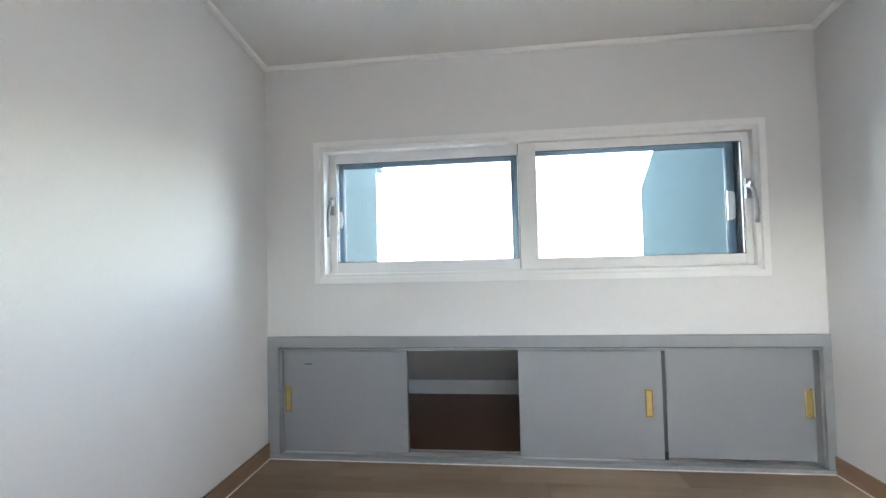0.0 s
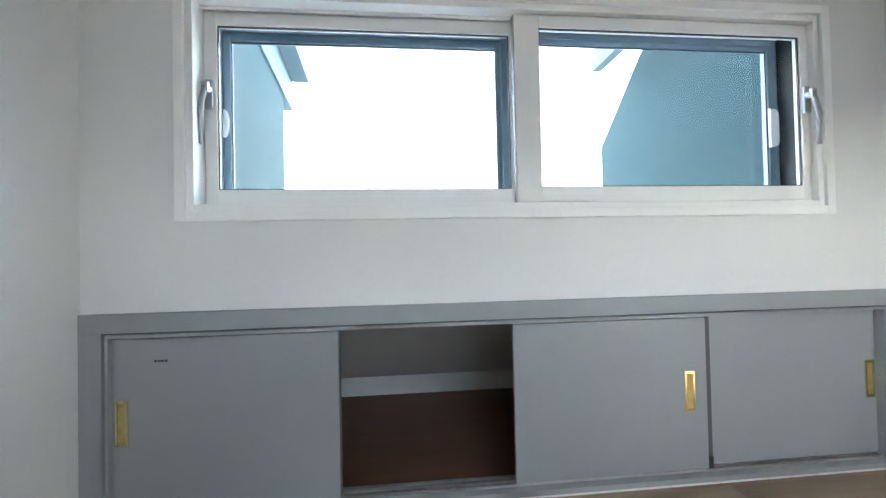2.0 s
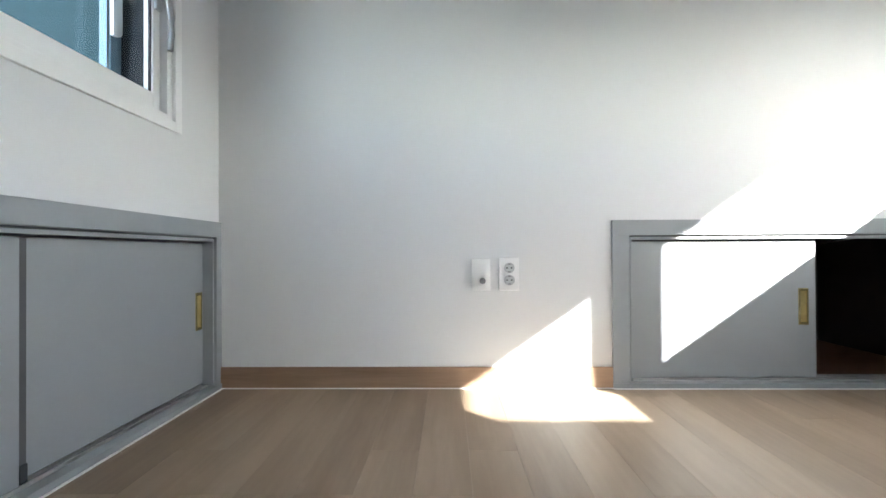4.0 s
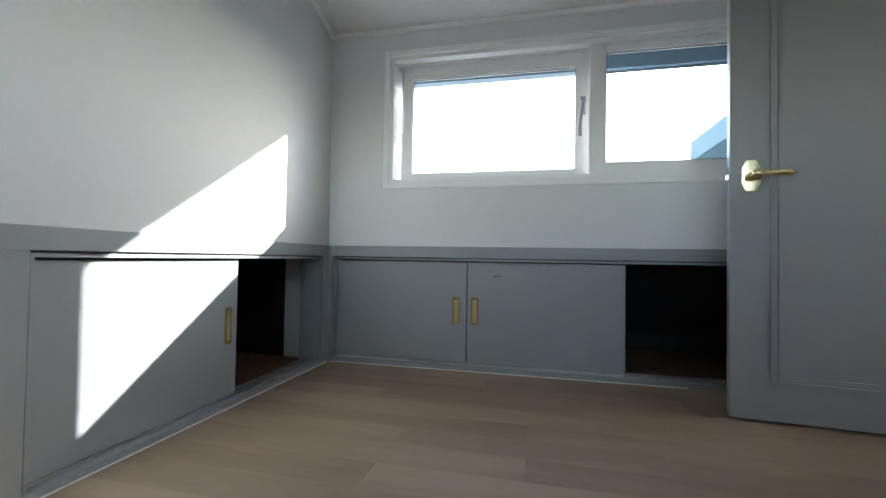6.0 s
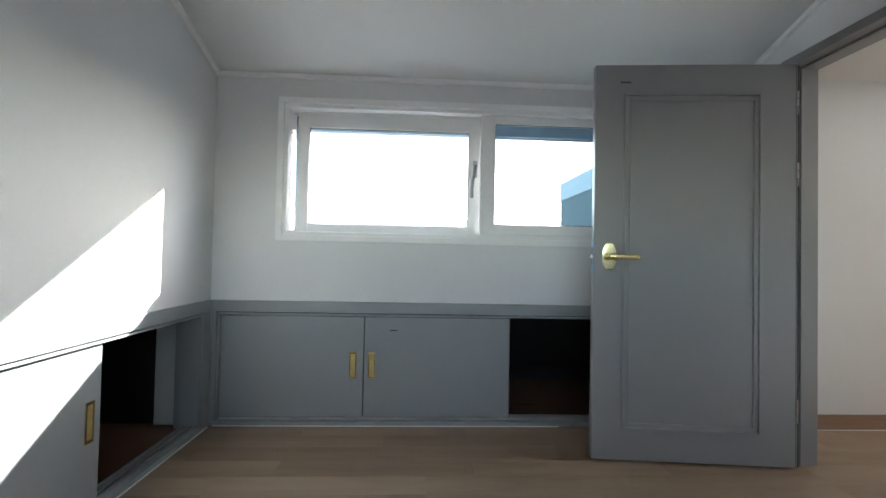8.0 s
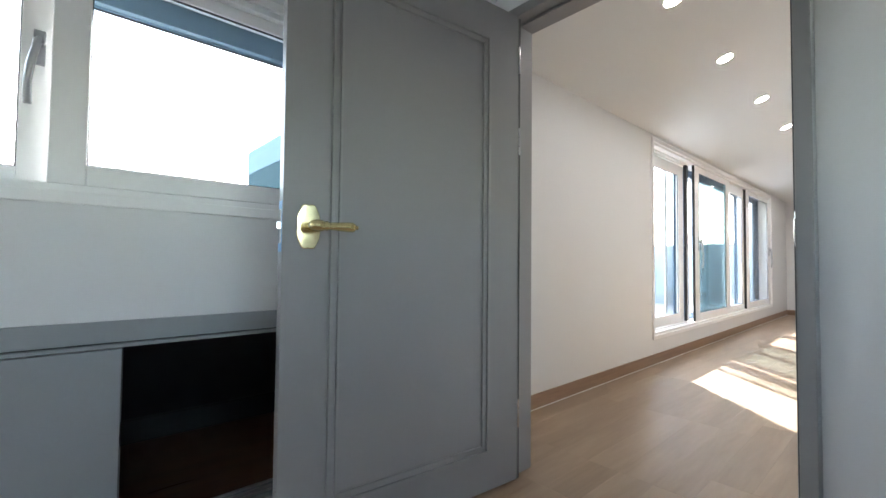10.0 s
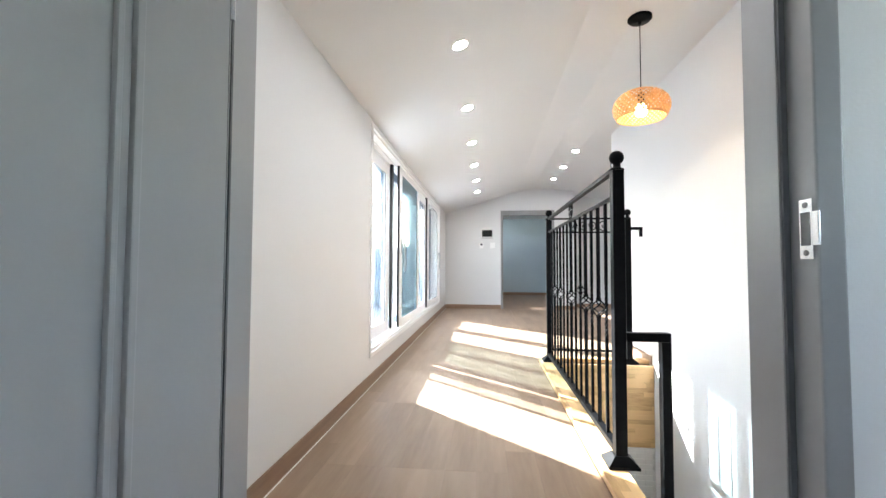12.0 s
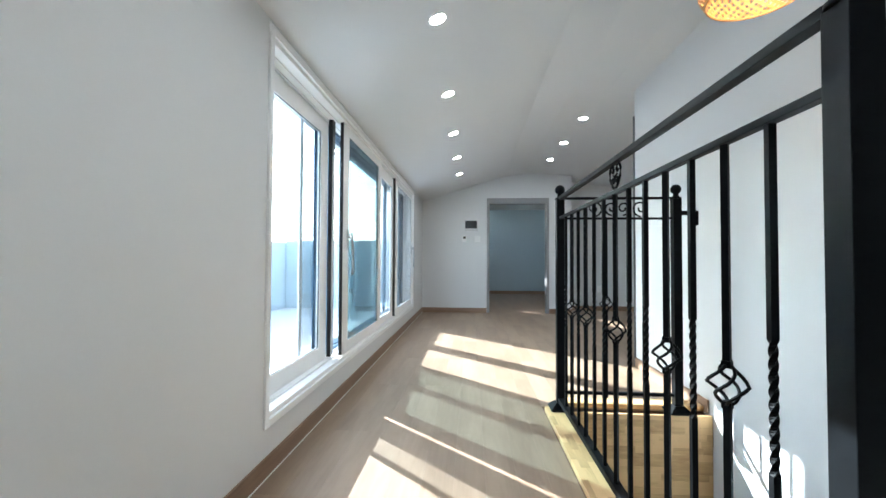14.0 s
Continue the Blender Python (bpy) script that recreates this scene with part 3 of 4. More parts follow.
solid("trim_corner_post", boxes((E - 0.0195, E + 0.15, S - 0.15, S + 0.0195, 0.0, 0.719)), GREY, "grey corner post between two closets", "post")
eave_cabinet("eave_cabinet", pose(0, N, 0), E, "low grey sliding-door eave closet, one door slid open", [
    (0.090, 0.845, 0.012, 0.120, 0.225), (0.10, 0.84, 0.038, None, None), (1.488, 2.262, 0.012, 2.19, None), (2.292, 3.044, 0.038, 3.014, None)], stiles=(0.072, 0.042))
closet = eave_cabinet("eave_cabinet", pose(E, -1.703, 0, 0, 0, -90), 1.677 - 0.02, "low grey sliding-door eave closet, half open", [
    (0.095, 0.876, 0.012, 0.823, None), (0.095, 0.86, 0.038, None, None)], stiles=(0.072, 0.072), deep=0.9, slope=False, lining=SHADELINE)
part("inner_post", boxes((1.58, 1.655, 0.102, 0.135, 0.013, 0.70), bevel=0.002), GREY, closet, "grey inner upright")
part("end_panel", boxes((1.640, 1.6565, 0.136, 0.277, 0.013, 0.70)), PAPER, closet, "white papered inner wall end")
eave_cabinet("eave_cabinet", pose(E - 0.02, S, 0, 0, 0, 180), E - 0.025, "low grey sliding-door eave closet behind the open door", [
    (0.038, 0.864, 0.012, 0.805, None), (0.872, 1.735, 0.012, 0.915, 1.02), (2.45, 3.02, 0.038, None, None)], stiles=(0.02, 0.04), deep=0.9, lining=SHADELINE)


# ---- doors ----
def door_frame(name, x0, x1, y0, y1, top, label, head=0.044, strike=0.044):
    """A door frame round an opening through a wall square to x; clear opening y0..y1."""
    f = thing(name, pose((x0 + x1) / 2, (y0 + y1) / 2, 0), label, "door frame", kind="structure")
    hx, hy = (x1 - x0) / 2, (y1 - y0) / 2
    part("jamb", boxes((-hx, hx, -hy - 0.044, -hy, 0, top + head), bevel=0.003), GREYD, f)
    part("jamb", boxes((-hx, hx, hy, hy + strike, 0, top + head), bevel=0.003), GREYD, f)
    part("head", boxes((-hx, hx, -hy + 0.0005, hy - 0.0005, top, top + head), bevel=0.003), GREYD, f)
    # Stop bead, set back from the room side by the leaf's thickness.
    s0 = hx - 0.060
    part("stop", boxes((-hx + 0.012, s0, -hy + 0.0005, -hy + 0.012, 0, top - 0.0005), (-hx + 0.012, s0, hy - 0.012, hy - 0.0005, 0, top - 0.0005),
                       (-hx + 0.012, s0, -hy + 0.0125, hy - 0.0125, top - 0.012, top - 0.0005), bevel=0.0015), GREYD, f)
    part("gasket", boxes((s0, s0 + 0.006, hy - 0.010, hy - 0.0008, 0, top - 0.002)), GASKET, f)
    return f, hx, hy


frame1, fhx, fhy = door_frame("door_1", -WT - 0.012, 0.056, DY0, DY1, DTOP, "grey film-wrapped frame of the open room door", strike=0.038)
strike = part("strike_plate", boxes((fhx - 0.034, fhx - 0.008, fhy - 0.002, fhy + 0.0005, 0.965, 1.055), bevel=0.0008), CHROME, frame1, "chrome strike plate")
part("lip", boxes((fhx - 0.0075, fhx + 0.004, fhy - 0.003, fhy + 0.0005, 0.985, 1.035), bevel=0.0008), CHROME, strike)
for z in (0.974, 1.046):
    screw = turned([(0.0045, 0.0), (0.0045, 0.0012), (0.002, 0.0016)], 12, "y")
    for v in screw.verts:
        v.co = Vector((fhx - 0.021 + v.co.x, fhy - 0.002 - v.co.y, z + v.co.z))
    part("screw", screw, GASKET2, strike)
part("slot", boxes((fhx - 0.030, fhx - 0.012, fhy - 0.0026, fhy - 0.0018, 0.985, 1.035)), DARKP, strike)
frame2, _, _ = door_frame("door_2", FX - 0.15, FX + 0.012, -2.044, -0.958, 2.09, "grey frame of the doorway to the far room", 0.10)

# The open leaf: local x runs from the hinge to the free edge, local y = 0 is the face seen from the room.
LW, LH = 0.968, 1.966
leaf = thing("room_door", pose(0.058, -2.842, 0.012, 0, 0, -5.8), "open grey panelled door with a brass lever handle", "door")
part("slab", boxes((0, LW, -0.040, 0, 0, LH), bevel=0.002), GREYD, leaf)
for side in (0, 1):
    ys = 1 if side == 0 else -1
    # A stepped moulding: raised bead, hollow, inner bead.
    for inset, wide, proud in ((0.0, 0.012, 0.012), (0.0125, 0.013, 0.005), (0.026, 0.009, 0.009)):
        span = (-0.0005, proud) if side == 0 else (-0.040 - proud, -0.0395)
        part("panel_moulding", ring(0.166 + inset, 0.826 - inset, 0.150 + inset, 1.818 - inset, wide, *span, bevel=0.0025), GREYD, leaf)
    yf = 0.0 if side == 0 else -0.040
    bm = bmesh.new()
    outline = []
    for i in range(64):
        t = 2 * math.pi * i / 64
        r = 0.965 + 0.05 * abs(math.sin(4 * t))
        ex, ez = math.copysign(abs(math.cos(t)) ** 0.72, math.cos(t)), math.copysign(abs(math.sin(t)) ** 0.86, math.sin(t))
        outline.append((0.893 + 0.0355 * r * ex, 1.002 + 0.068 * r * ez))
    rings_ = [[bm.verts.new((x, yf + ys * h, z)) for x, z in [((x - 0.893) * k + 0.893, (z - 1.002) * k + 1.002) for x, z in outline]] for h, k in ((0.0, 1.0), (0.004, 1.0), (0.0065, 0.95), (0.007, 0.6))]
    for p, q in zip(rings_, rings_[1:]):
        for i in range(64):
            bm.faces.new((p[i], p[(i + 1) % 64], q[(i + 1) % 64], q[i]))
    bm.faces.new(rings_[-1])
    bmesh.ops.recalc_face_normals(bm, faces=bm.faces[:])
    hp = part("handle", bm, BRASS, leaf, "scalloped brass lever handle")
    bm = turned([(0.012, 0.0), (0.013, 0.012), (0.009, 0.02), (0.009, 0.045), (0.0135, 0.05), (0.0135, 0.062), (0.004, 0.066)], 20, "y")
    for v in bm.verts:
        v.co = Vector((0.893 + v.co.x, yf + ys * (0.007 + v.co.y), 1.002 + v.co.z))
    part("spindle", bm, GOLD, hp)
    bm = turned([(0.006, -0.012), (0.015, -0.004), (0.018, 0.010), (0.0165, 0.026), (0.0125, 0.034), (0.0145, 0.040), (0.0115, 0.046), (0.0125, 0.075), (0.0150, 0.108), (0.0150, 0.122), (0.0115, 0.128), (0.006, 0.130), (0.0065, 0.138), (0.002, 0.140)], 20, "x")
    for v in bm.verts:
        v.co = Vector((0.899 - v.co.x, yf + ys * (0.062 + v.co.y), 1.002 + v.co.z))
    part("lever", bm, GOLD, hp)
part("mark", boxes(*[(0.796 + i * 0.013, 0.806 + i * 0.013, -0.0002, 0.0008, 1.873, 1.882) for i in range(4)]), LABEL, leaf, "tiny dark printed mark")
part("film", boxes((LW + 0.0002, LW + 0.0012, -0.036, -0.004, 0.925, 1.075)), FILM, leaf, "blue protective film")
part("latch", boxes((LW - 0.0005, LW + 0.002, -0.032, -0.008, 0.95, 1.05), (LW + 0.002, LW + 0.012, -0.027, -0.013, 0.992, 1.012), bevel=0.0006), CHROME, leaf, "chrome latch")
part("hinge_edge", boxes((-0.016, -0.0005, -0.034, -0.006, 0.0, LH - 0.002), bevel=0.002), GREYD, leaf, "grey rebated hinge edge")
for z in (0.212, 1.362, 1.716):
    # Three knuckles on one pin.
    bm = bmesh.new()
    for k in range(3):
        lo = z + k * 0.040
        rings_ = [[bm.verts.new((-0.0075 + 0.006 * math.cos(q * math.pi / 6), -0.003 + 0.006 * math.sin(q * math.pi / 6), h)) for q in range(12)] for h in (lo, lo + 0.037)]
        for q in range(12):
            bm.faces.new((rings_[0][q], rings_[0][(q + 1) % 12], rings_[1][(q + 1) % 12], rings_[1][q]))
        bm.faces.new(rings_[0])
        bm.faces.new(rings_[1])
    bmesh.ops.recalc_face_normals(bm, faces=bm.faces[:])
    part("hinge", bm, CHROME, leaf, "steel butt hinge")
# Two dark strips paint the shade of the gap between leaf and jamb.
part("hinge_gap_shade", boxes((-0.0052, -0.0008, -0.0058, -0.0035, 0.0, LH - 0.004), (-0.0155, -0.0108, -0.0058, -0.0035, 0.0, LH - 0.004)), GASKET, leaf, "two dark strips painting the shaded hinge gap")


# Dark strip for the corner bead together with the shadow line beside it.
solid("trim_bead_and_shade", boxes((-4.812, -4.7855, HN - 0.010, HN + 0.10, 0.0, 2.40)), GASKET, "thin corner bead on the wall end, its shadow line painted in", "trim")

# ---- switches and sockets ----
def plate_thing(name, m, w, h, label, category):
    """A wall plate in the local xz plane, its front towards -y."""
    t = thing(name, m, label, category)
    part("cover", boxes((-w / 2, w / 2, -0.011, 0, -h / 2, h / 2), bevel=0.003), PLATE, t)
    return t


s = plate_thing("light_switch", pose(0, -1.583, 1.428, 0, 0, 90), 0.098, 0.155, "white two-step wall light switch", "switch")
part("rocker", boxes((-0.034, 0.034, -0.016, -0.0112, -0.056, 0.056), bevel=0.002), PLATE, s)
part("seam", boxes((-0.0352, 0.0352, -0.0118, -0.0112, -0.0572, 0.0572)), GASKET2, s)

s = plate_thing("data_socket", pose(E, -1.142, 0.488, 0, 0, -90), 0.080, 0.138, "white wall plate with a data and an aerial socket", "socket")
part("insert", boxes((-0.026, 0.026, -0.013, -0.0112, -0.05, 0.05), bevel=0.001), PLATE, s)
part("data_port", boxes((-0.015, 0.012, -0.0145, -0.0132, 0.008, 0.030), bevel=0.0005), WHITE, s)
bm = turned([(0.013, 0), (0.013, 0.003), (0.006, 0.003), (0.006, 0.009)], 16, "y")
for v in bm.verts:
    v.co = Vector((v.co.x + 0.006, -0.0132 - v.co.y, v.co.z - 0.026))
part("aerial_port", bm, GASKET2, s, "dark round aerial port")

s = plate_thing("power_socket", pose(E, -1.263, 0.490, 0, 0, -90), 0.086, 0.142, "white twin power socket on the wall", "socket")
for dz in (-0.025, 0.027):
    bm = turned([(0.0225, 0.0), (0.0225, 0.003), (0.0205, 0.0035), (0.0195, 0.0012)], 24, "y")
    for v in bm.verts:
        v.co = Vector((v.co.x, -0.0112 - v.co.y, v.co.z + dz))
    o = part("outlet", bm, LGREY, s, "round recessed outlet with grey rim")
    part("pin_hole", boxes((-0.0125, -0.0065, -0.0142, -0.0126, dz - 0.003, dz + 0.003), (0.0065, 0.0125, -0.0142, -0.0126, dz - 0.003, dz + 0.003)), DARKP, o)
    for k in (-0.019, 0.014):
        part("earth_clip", boxes((-0.006, 0.006, -0.0146, -0.0126, dz + k, dz + k + 0.005)), GASKET2, o)
s = plate_thing("power_socket", pose(-9.3, 0.18, 0.43, 0, 0, 90), 0.08, 0.13, "small white power socket on the recess wall", "socket")
part("insert", boxes((-0.026, 0.026, -0.013, -0.0112, -0.05, 0.05), bevel=0.001), PLATE, s)

s = thing("video_intercom", pose(FX, -2.387, 1.661, 0, 0, 90), "wall intercom with a dark screen above a silver strip", "intercom")
part("body", boxes((-0.125, 0.125, -0.022, 0, -0.105, 0.105), bevel=0.005), STEEL, s)
part("screen", boxes((-0.112, 0.112, -0.0245, -0.0222, -0.055, 0.095), bevel=0.001), SCREEN, s)
s = plate_thing("thermostat", pose(FX, -2.515, 1.41, 0, 0, 90), 0.085, 0.125, "small white thermostat with a dark display", "thermostat")
part("display", boxes((-0.025, 0.025, -0.013, -0.0112, 0.0, 0.045), bevel=0.001), SCREEN, s)
s = plate_thing("light_switch", pose(FX, -2.266, 1.41, 0, 0, 90), 0.11, 0.125, "white wall light switch beside the far doorway", "switch")
part("rocker", boxes((-0.034, 0.034, -0.016, -0.0112, -0.045, 0.045), bevel=0.002), PLATE, s)

# ---- stairwell ----
WX = W2 - 0.04
solid("wall_well_west", boxes((WX - 0.1, WX - 0.022, RAIL_Y - 0.08, HN, -2.7, -0.06)), GROUT, "lower stairwell wall of small white tiles", "wall")
solid("wall_well_south", boxes((WX, -WT, RAIL_Y - 0.16, RAIL_Y - 0.06, -2.7, -0.16)), PAPER, "white papered side of the stairwell", "wall")
solid("floor_lower", boxes((-6.0, -WT, -4.4, HN, -2.85, -2.72)), BROWN, "floor of the storey below", "floor")


def stave_board(name, m, length, height, thick, label, group, mat, stave=0.043):
    """A glued board of short staves, each a piece of its own, front towards -y in its local xz plane."""
    t = thing(name, m, label, "wood trim")
    rng = random.Random(name + group)
    cache = {}
    z = 0.0
    while z < height - 0.004:
        h = min(stave, height - z)
        x = -rng.uniform(0, 0.2)
        while x < length - 0.002:
            run = rng.choice((0.14, 0.19, 0.24, 0.30))
            a, b = max(x, 0), min(x + run, length)
            if b - a > 0.004:
                key = (round(b - a, 3), round(h, 3))
                if key not in cache:
                    cache[key] = mesh_of("stave", boxes((0, b - a - 0.0004, 0, thick, 0, h - 0.0004)), mat)
                place("stave", cache[key], t, Matrix.Translation((a, 0.0004 * rng.random(), z)))
            x += run
        z += h
    return t


stave_board("fascia_board", pose(WX, HN - 0.003, -0.765, 0, 0, -90) @ pose(0, -0.02, 0), -RAIL_Y + HN + 0.08, 0.765, 0.02, "light glued-stave wood fascia at the stairwell edge", "a", OAK)
stave_board("edge_nosing", pose(WX, RAIL_Y - 0.095, 0.006, 90, 0, 0) @ pose(0, 0, -0.115), 3.44, 0.115, 0.03, "light glued-stave wood nosing along the stairwell", "b", OAK)
stave_board("edge_nosing", pose(WX - 0.10, RAIL_Y + 0.022, 0.006, 90, 0, 90) @ pose(0, 0, -0.10), 0.965, 0.115, 0.03, "light glued-stave wood nosing at the stairwell end", "c", OAK)
stave_board("fascia_board", pose(WX, RAIL_Y - 0.05, -0.30, 0, 0, 180) @ pose(-3.44, 0, 0), 3.44, 0.28, 0.02, "light glued-stave wood fascia under the railing", "d", OAK)

tile_meshes = {}
tiles = thing("tile_panel", pose(WX - 0.022, RAIL_Y, 0), "small white glazed wall tiles in running bond", "tile panel")
for r in range(30):
    for k in range(8):
        y = k * 0.148 - (0.074 if r % 2 else 0)
        y0, y1 = max(y, 0.0), min(y + 0.145, HN - RAIL_Y - 0.002)
        if y1 - y0 > 0.012:
            key = round(y1 - y0, 3)
            if key not in tile_meshes:
                tile_meshes[key] = mesh_of("tile", boxes((0, 0.02, 0, key, 0, 0.048), bevel=0.0015), TILE)
            place("tile", tile_meshes[key], tiles, Matrix.Translation((0, y0, -0.82 - r * 0.0505)))

hob_top = thing("kitchen_counter", pose(-2.6, HN, -2.72), "white kitchen counter on the storey below", "counter")
part("cabinet", boxes((-0.8, 0.8, -0.58, 0, 0.0, 0.86), bevel=0.003), WHITE, hob_top)
part("worktop", boxes((-0.82, 0.82, -0.6, 0, 0.86, 0.9), bevel=0.004), STONE, hob_top)
hob = thing("gas_hob", pose(-2.5, HN - 0.3, -1.82), "black gas hob on the white counter", "hob")
part("glass_top", boxes((-0.29, 0.29, -0.25, 0.25, 0.0, 0.012), bevel=0.003), SCREEN, hob)
for x in (-0.15, 0.15):
    part("burner", turned([(0.045, 0.012), (0.045, 0.025), (0.03, 0.032)], 20), IRON, hob).location = (x, 0, 0)
    bm = bmesh.new()
    tube(bm, [(x - 0.11, 0, 0.045), (x + 0.11, 0, 0.045)], 0.006)
    tube(bm, [(x, -0.11, 0.045), (x, 0.11, 0.045)], 0.006)
    tube(bm, [(x - 0.1, 0, 0.012), (x - 0.1, 0, 0.045)], 0.006)
    tube(bm, [(x + 0.1, 0, 0.012), (x + 0.1, 0, 0.045)], 0.006)
    part("pan_support", bm, IRON, hob)


# ---- railing ----
def twisted_bar(bm, x, y, z0, z1, half, t0, t1, turns):
    """A square bar, twisted between t0 and t1."""
    levels = [(z0, 0.0), (t0, 0.0)] + [(t0 + (t1 - t0) * i / (turns * 8), i / (turns * 8) * turns * math.pi * 0.5 * 4 / 2) for i in range(1, turns * 8 + 1)] + [(z1, turns * math.pi)]
    rings_ = []
    for z, a in levels:
        k_ = 0.84 if t0 < z < t1 else 1.0
        rings_.append([bm.verts.new((x + half * k_ * 1.414 * math.cos(a + math.pi / 4 + k * math.pi / 2), y + half * k_ * 1.414 * math.sin(a + math.pi / 4 + k * math.pi / 2), z)) for k in range(4)])
    for p, q in zip(rings_, rings_[1:]):
        for k in range(4):
            bm.faces.new((p[k], p[(k + 1) % 4], q[(k + 1) % 4], q[k]))
    bm.faces.new(rings_[0])
    bm.faces.new(rings_[-1])
    return bm


def basket_bar(half, z0, z1, c, hgt, rad):
    """A square bar that opens into a basket of four twisted wires."""
    bm = bmesh.new()
    lo, hi = c - hgt / 2, c + hgt / 2
    add_box(bm, -half, half, -half, half, z0, lo + 0.006)
    add_box(bm, -half, half, -half, half, hi - 0.006, z1)
    for k in range(4):
        pts = []
        for i in range(11):
            u = i / 10
            a = k * math.pi / 2 + u * math.pi * 1.0
            r = 0.006 + (rad - 0.006) * (1 - abs(2 * u - 1)) ** 0.8
            pts.append((r * math.cos(a), r * math.sin(a), lo + u * hgt))
        tube(bm, pts, 0.0042, 6)
    for z in (lo, hi):
        add_box(bm, -half * 1.3, half * 1.3, -half * 1.3, half * 1.3, z - 0.008, z + 0.008)
    bmesh.ops.recalc_face_normals(bm, faces=bm.faces[:])
    return bm


def post_on(root, x, y, half=0.0265, top=1.41, ball=0.036):
    p = part("post", boxes((x - half, x + half, y - half, y + half, 0.03, top), bevel=0.002), IRON, root)
    bm = boxes((x - half - 0.042, x + half + 0.042, y - half - 0.042, y + half + 0.042, 0.0365, 0.048))
    # A sloped shoe round the foot.
    low = [bm.verts.new((x + sx * (half + 0.042), y + sy * (half + 0.042), 0.0482)) for sx, sy in ((-1, -1), (1, -1), (1, 1), (-1, 1))]
    high = [bm.verts.new((x + sx * (half + 0.006), y + sy * (half + 0.006), 0.082)) for sx, sy in ((-1, -1), (1, -1), (1, 1), (-1, 1))]
    for i in range(4):
        j = (i + 1) % 4
        bm.faces.new((low[i], low[j], high[j], high[i]))
    bm.faces.new(high)
    bmesh.ops.recalc_face_normals(bm, faces=bm.faces[:])
    part("base_shoe", bm, IRON, p)
    b = turned([(0.034, 0.0), (0.034, 0.008), (0.02, 0.014), (0.018, 0.022)] + [(max(ball * math.sin(t), 0.002), 0.062 - ball * math.cos(t)) for t in np.linspace(0.5, math.pi, 10)], 20)
    for v in b.verts:
        v.co += Vector((x, y, top))
    part("ball", b, IRON, p)
    return p


def scroll(bm, cx, cz, r, turns, start, sign, axis, fixed, wire=0.006):
    pts = []
    for i in range(28):
        u = i / 27
        a = start + sign * u * turns * 2 * math.pi
        q = r * (1 - 0.78 * u)
        h, z = cx + q * math.cos(a), cz + q * math.sin(a)
        pts.append((h, fixed, z) if axis == "x" else (fixed, h, z))
    tube(bm, pts, wire, 6)


rail = thing("stair_railing", pose(0, 0, 0), "black wrought-iron stair railing with twisted and basket balusters", "railing")
post_on(rail, W1 - 0.008, RAIL_Y + 0.008, 0.0265, ball=0.034)
post_on(rail, W2, RAIL_Y, 0.0255, ball=0.033)
part("top_rail", boxes((W2 + 0.027, W1 - 0.0348, RAIL_Y - 0.015, RAIL_Y + 0.015, 1.404, 1.426), bevel=0.002), IRON, rail)
part("second_rail", boxes((W2 + 0.027, W1 - 0.0348, RAIL_Y - 0.011, RAIL_Y + 0.011, 1.276, 1.294), bevel=0.002), IRON, rail)
part("bottom_rail", boxes((W2 + 0.027, W1 - 0.0348, RAIL_Y - 0.019, RAIL_Y + 0.019, 0.085, 0.115), bevel=0.002), IRON, rail)
tw = mesh_of("baluster", twisted_bar(bmesh.new(), 0, 0, 0.115, 1.276, 0.0074, 0.595, 0.855, 5), IRON)
bk = mesh_of("baluster", basket_bar(0.0076, 0.115, 1.276, 0.726, 0.092, 0.042), IRON)
for i, kind in enumerate("TBTBTTBTTBTBT"):
    place("baluster", bk if kind == "B" else tw, rail, pose(-1.519 - 0.1485 * i, RAIL_Y, 0, 0, 0, 45 if kind == "B" else 0))
bm = bmesh.new()
mid = (W1 + W2) / 2
for sgn in (-1, 1):
    # A heart of two curled bars, with a smaller curl inside.
    tube(bm, [(mid + sgn * x, RAIL_Y, z) for x, z in ((0.0, 1.296), (0.030, 1.312), (0.058, 1.344), (0.064, 1.374), (0.048, 1.397), (0.026, 1.396), (0.016, 1.380), (0.026, 1.368), (0.036, 1.376))], 0.0055, 6)
    scroll(bm, mid + sgn * 0.022, 1.338, 0.019, 1.2, math.pi / 2, sgn, "x", RAIL_Y, 0.0045)
part("scroll", bm, IRON, rail, "curled iron scroll ornament")

P3Y = -1.055
rail2 = thing("stair_railing", pose(W2, RAIL_Y, 0), "short black wrought-iron railing at the stairwell end", "railing")
span = P3Y - RAIL_Y
post_on(rail2, 0, span, 0.0255, ball=0.033)
part("top_rail", boxes((-0.01, 0.01, 0.027, span - 0.0257, 1.408, 1.424), bevel=0.002), IRON, rail2)
part("second_rail", boxes((-0.01, 0.01, 0.027, span - 0.0257, 1.276, 1.290), bevel=0.002), IRON, rail2)
part("bottom_rail", boxes((-0.012, 0.012, 0.027, span - 0.0257, 0.135, 0.155), bevel=0.002), IRON, rail2)
for i, f in enumerate((0.40, 0.72)):
    place("baluster", tw if i % 2 else bk, rail2, pose(0, span * f, 0.0))
bm = bmesh.new()
for k, (f, r, sg, st) in enumerate(((0.30, 0.054, 1, -math.pi / 2), (0.45, 0.046, -1, -math.pi / 2), (0.55, 0.046, 1, -math.pi / 2), (0.70, 0.054, -1, -math.pi / 2))):
    scroll(bm, span * f, 1.350, r, 1.3, st, sg, "y", 0.0, 0.006)
part("scroll", bm, IRON, rail2, "curled iron scroll ornament")
bm = bmesh.new()
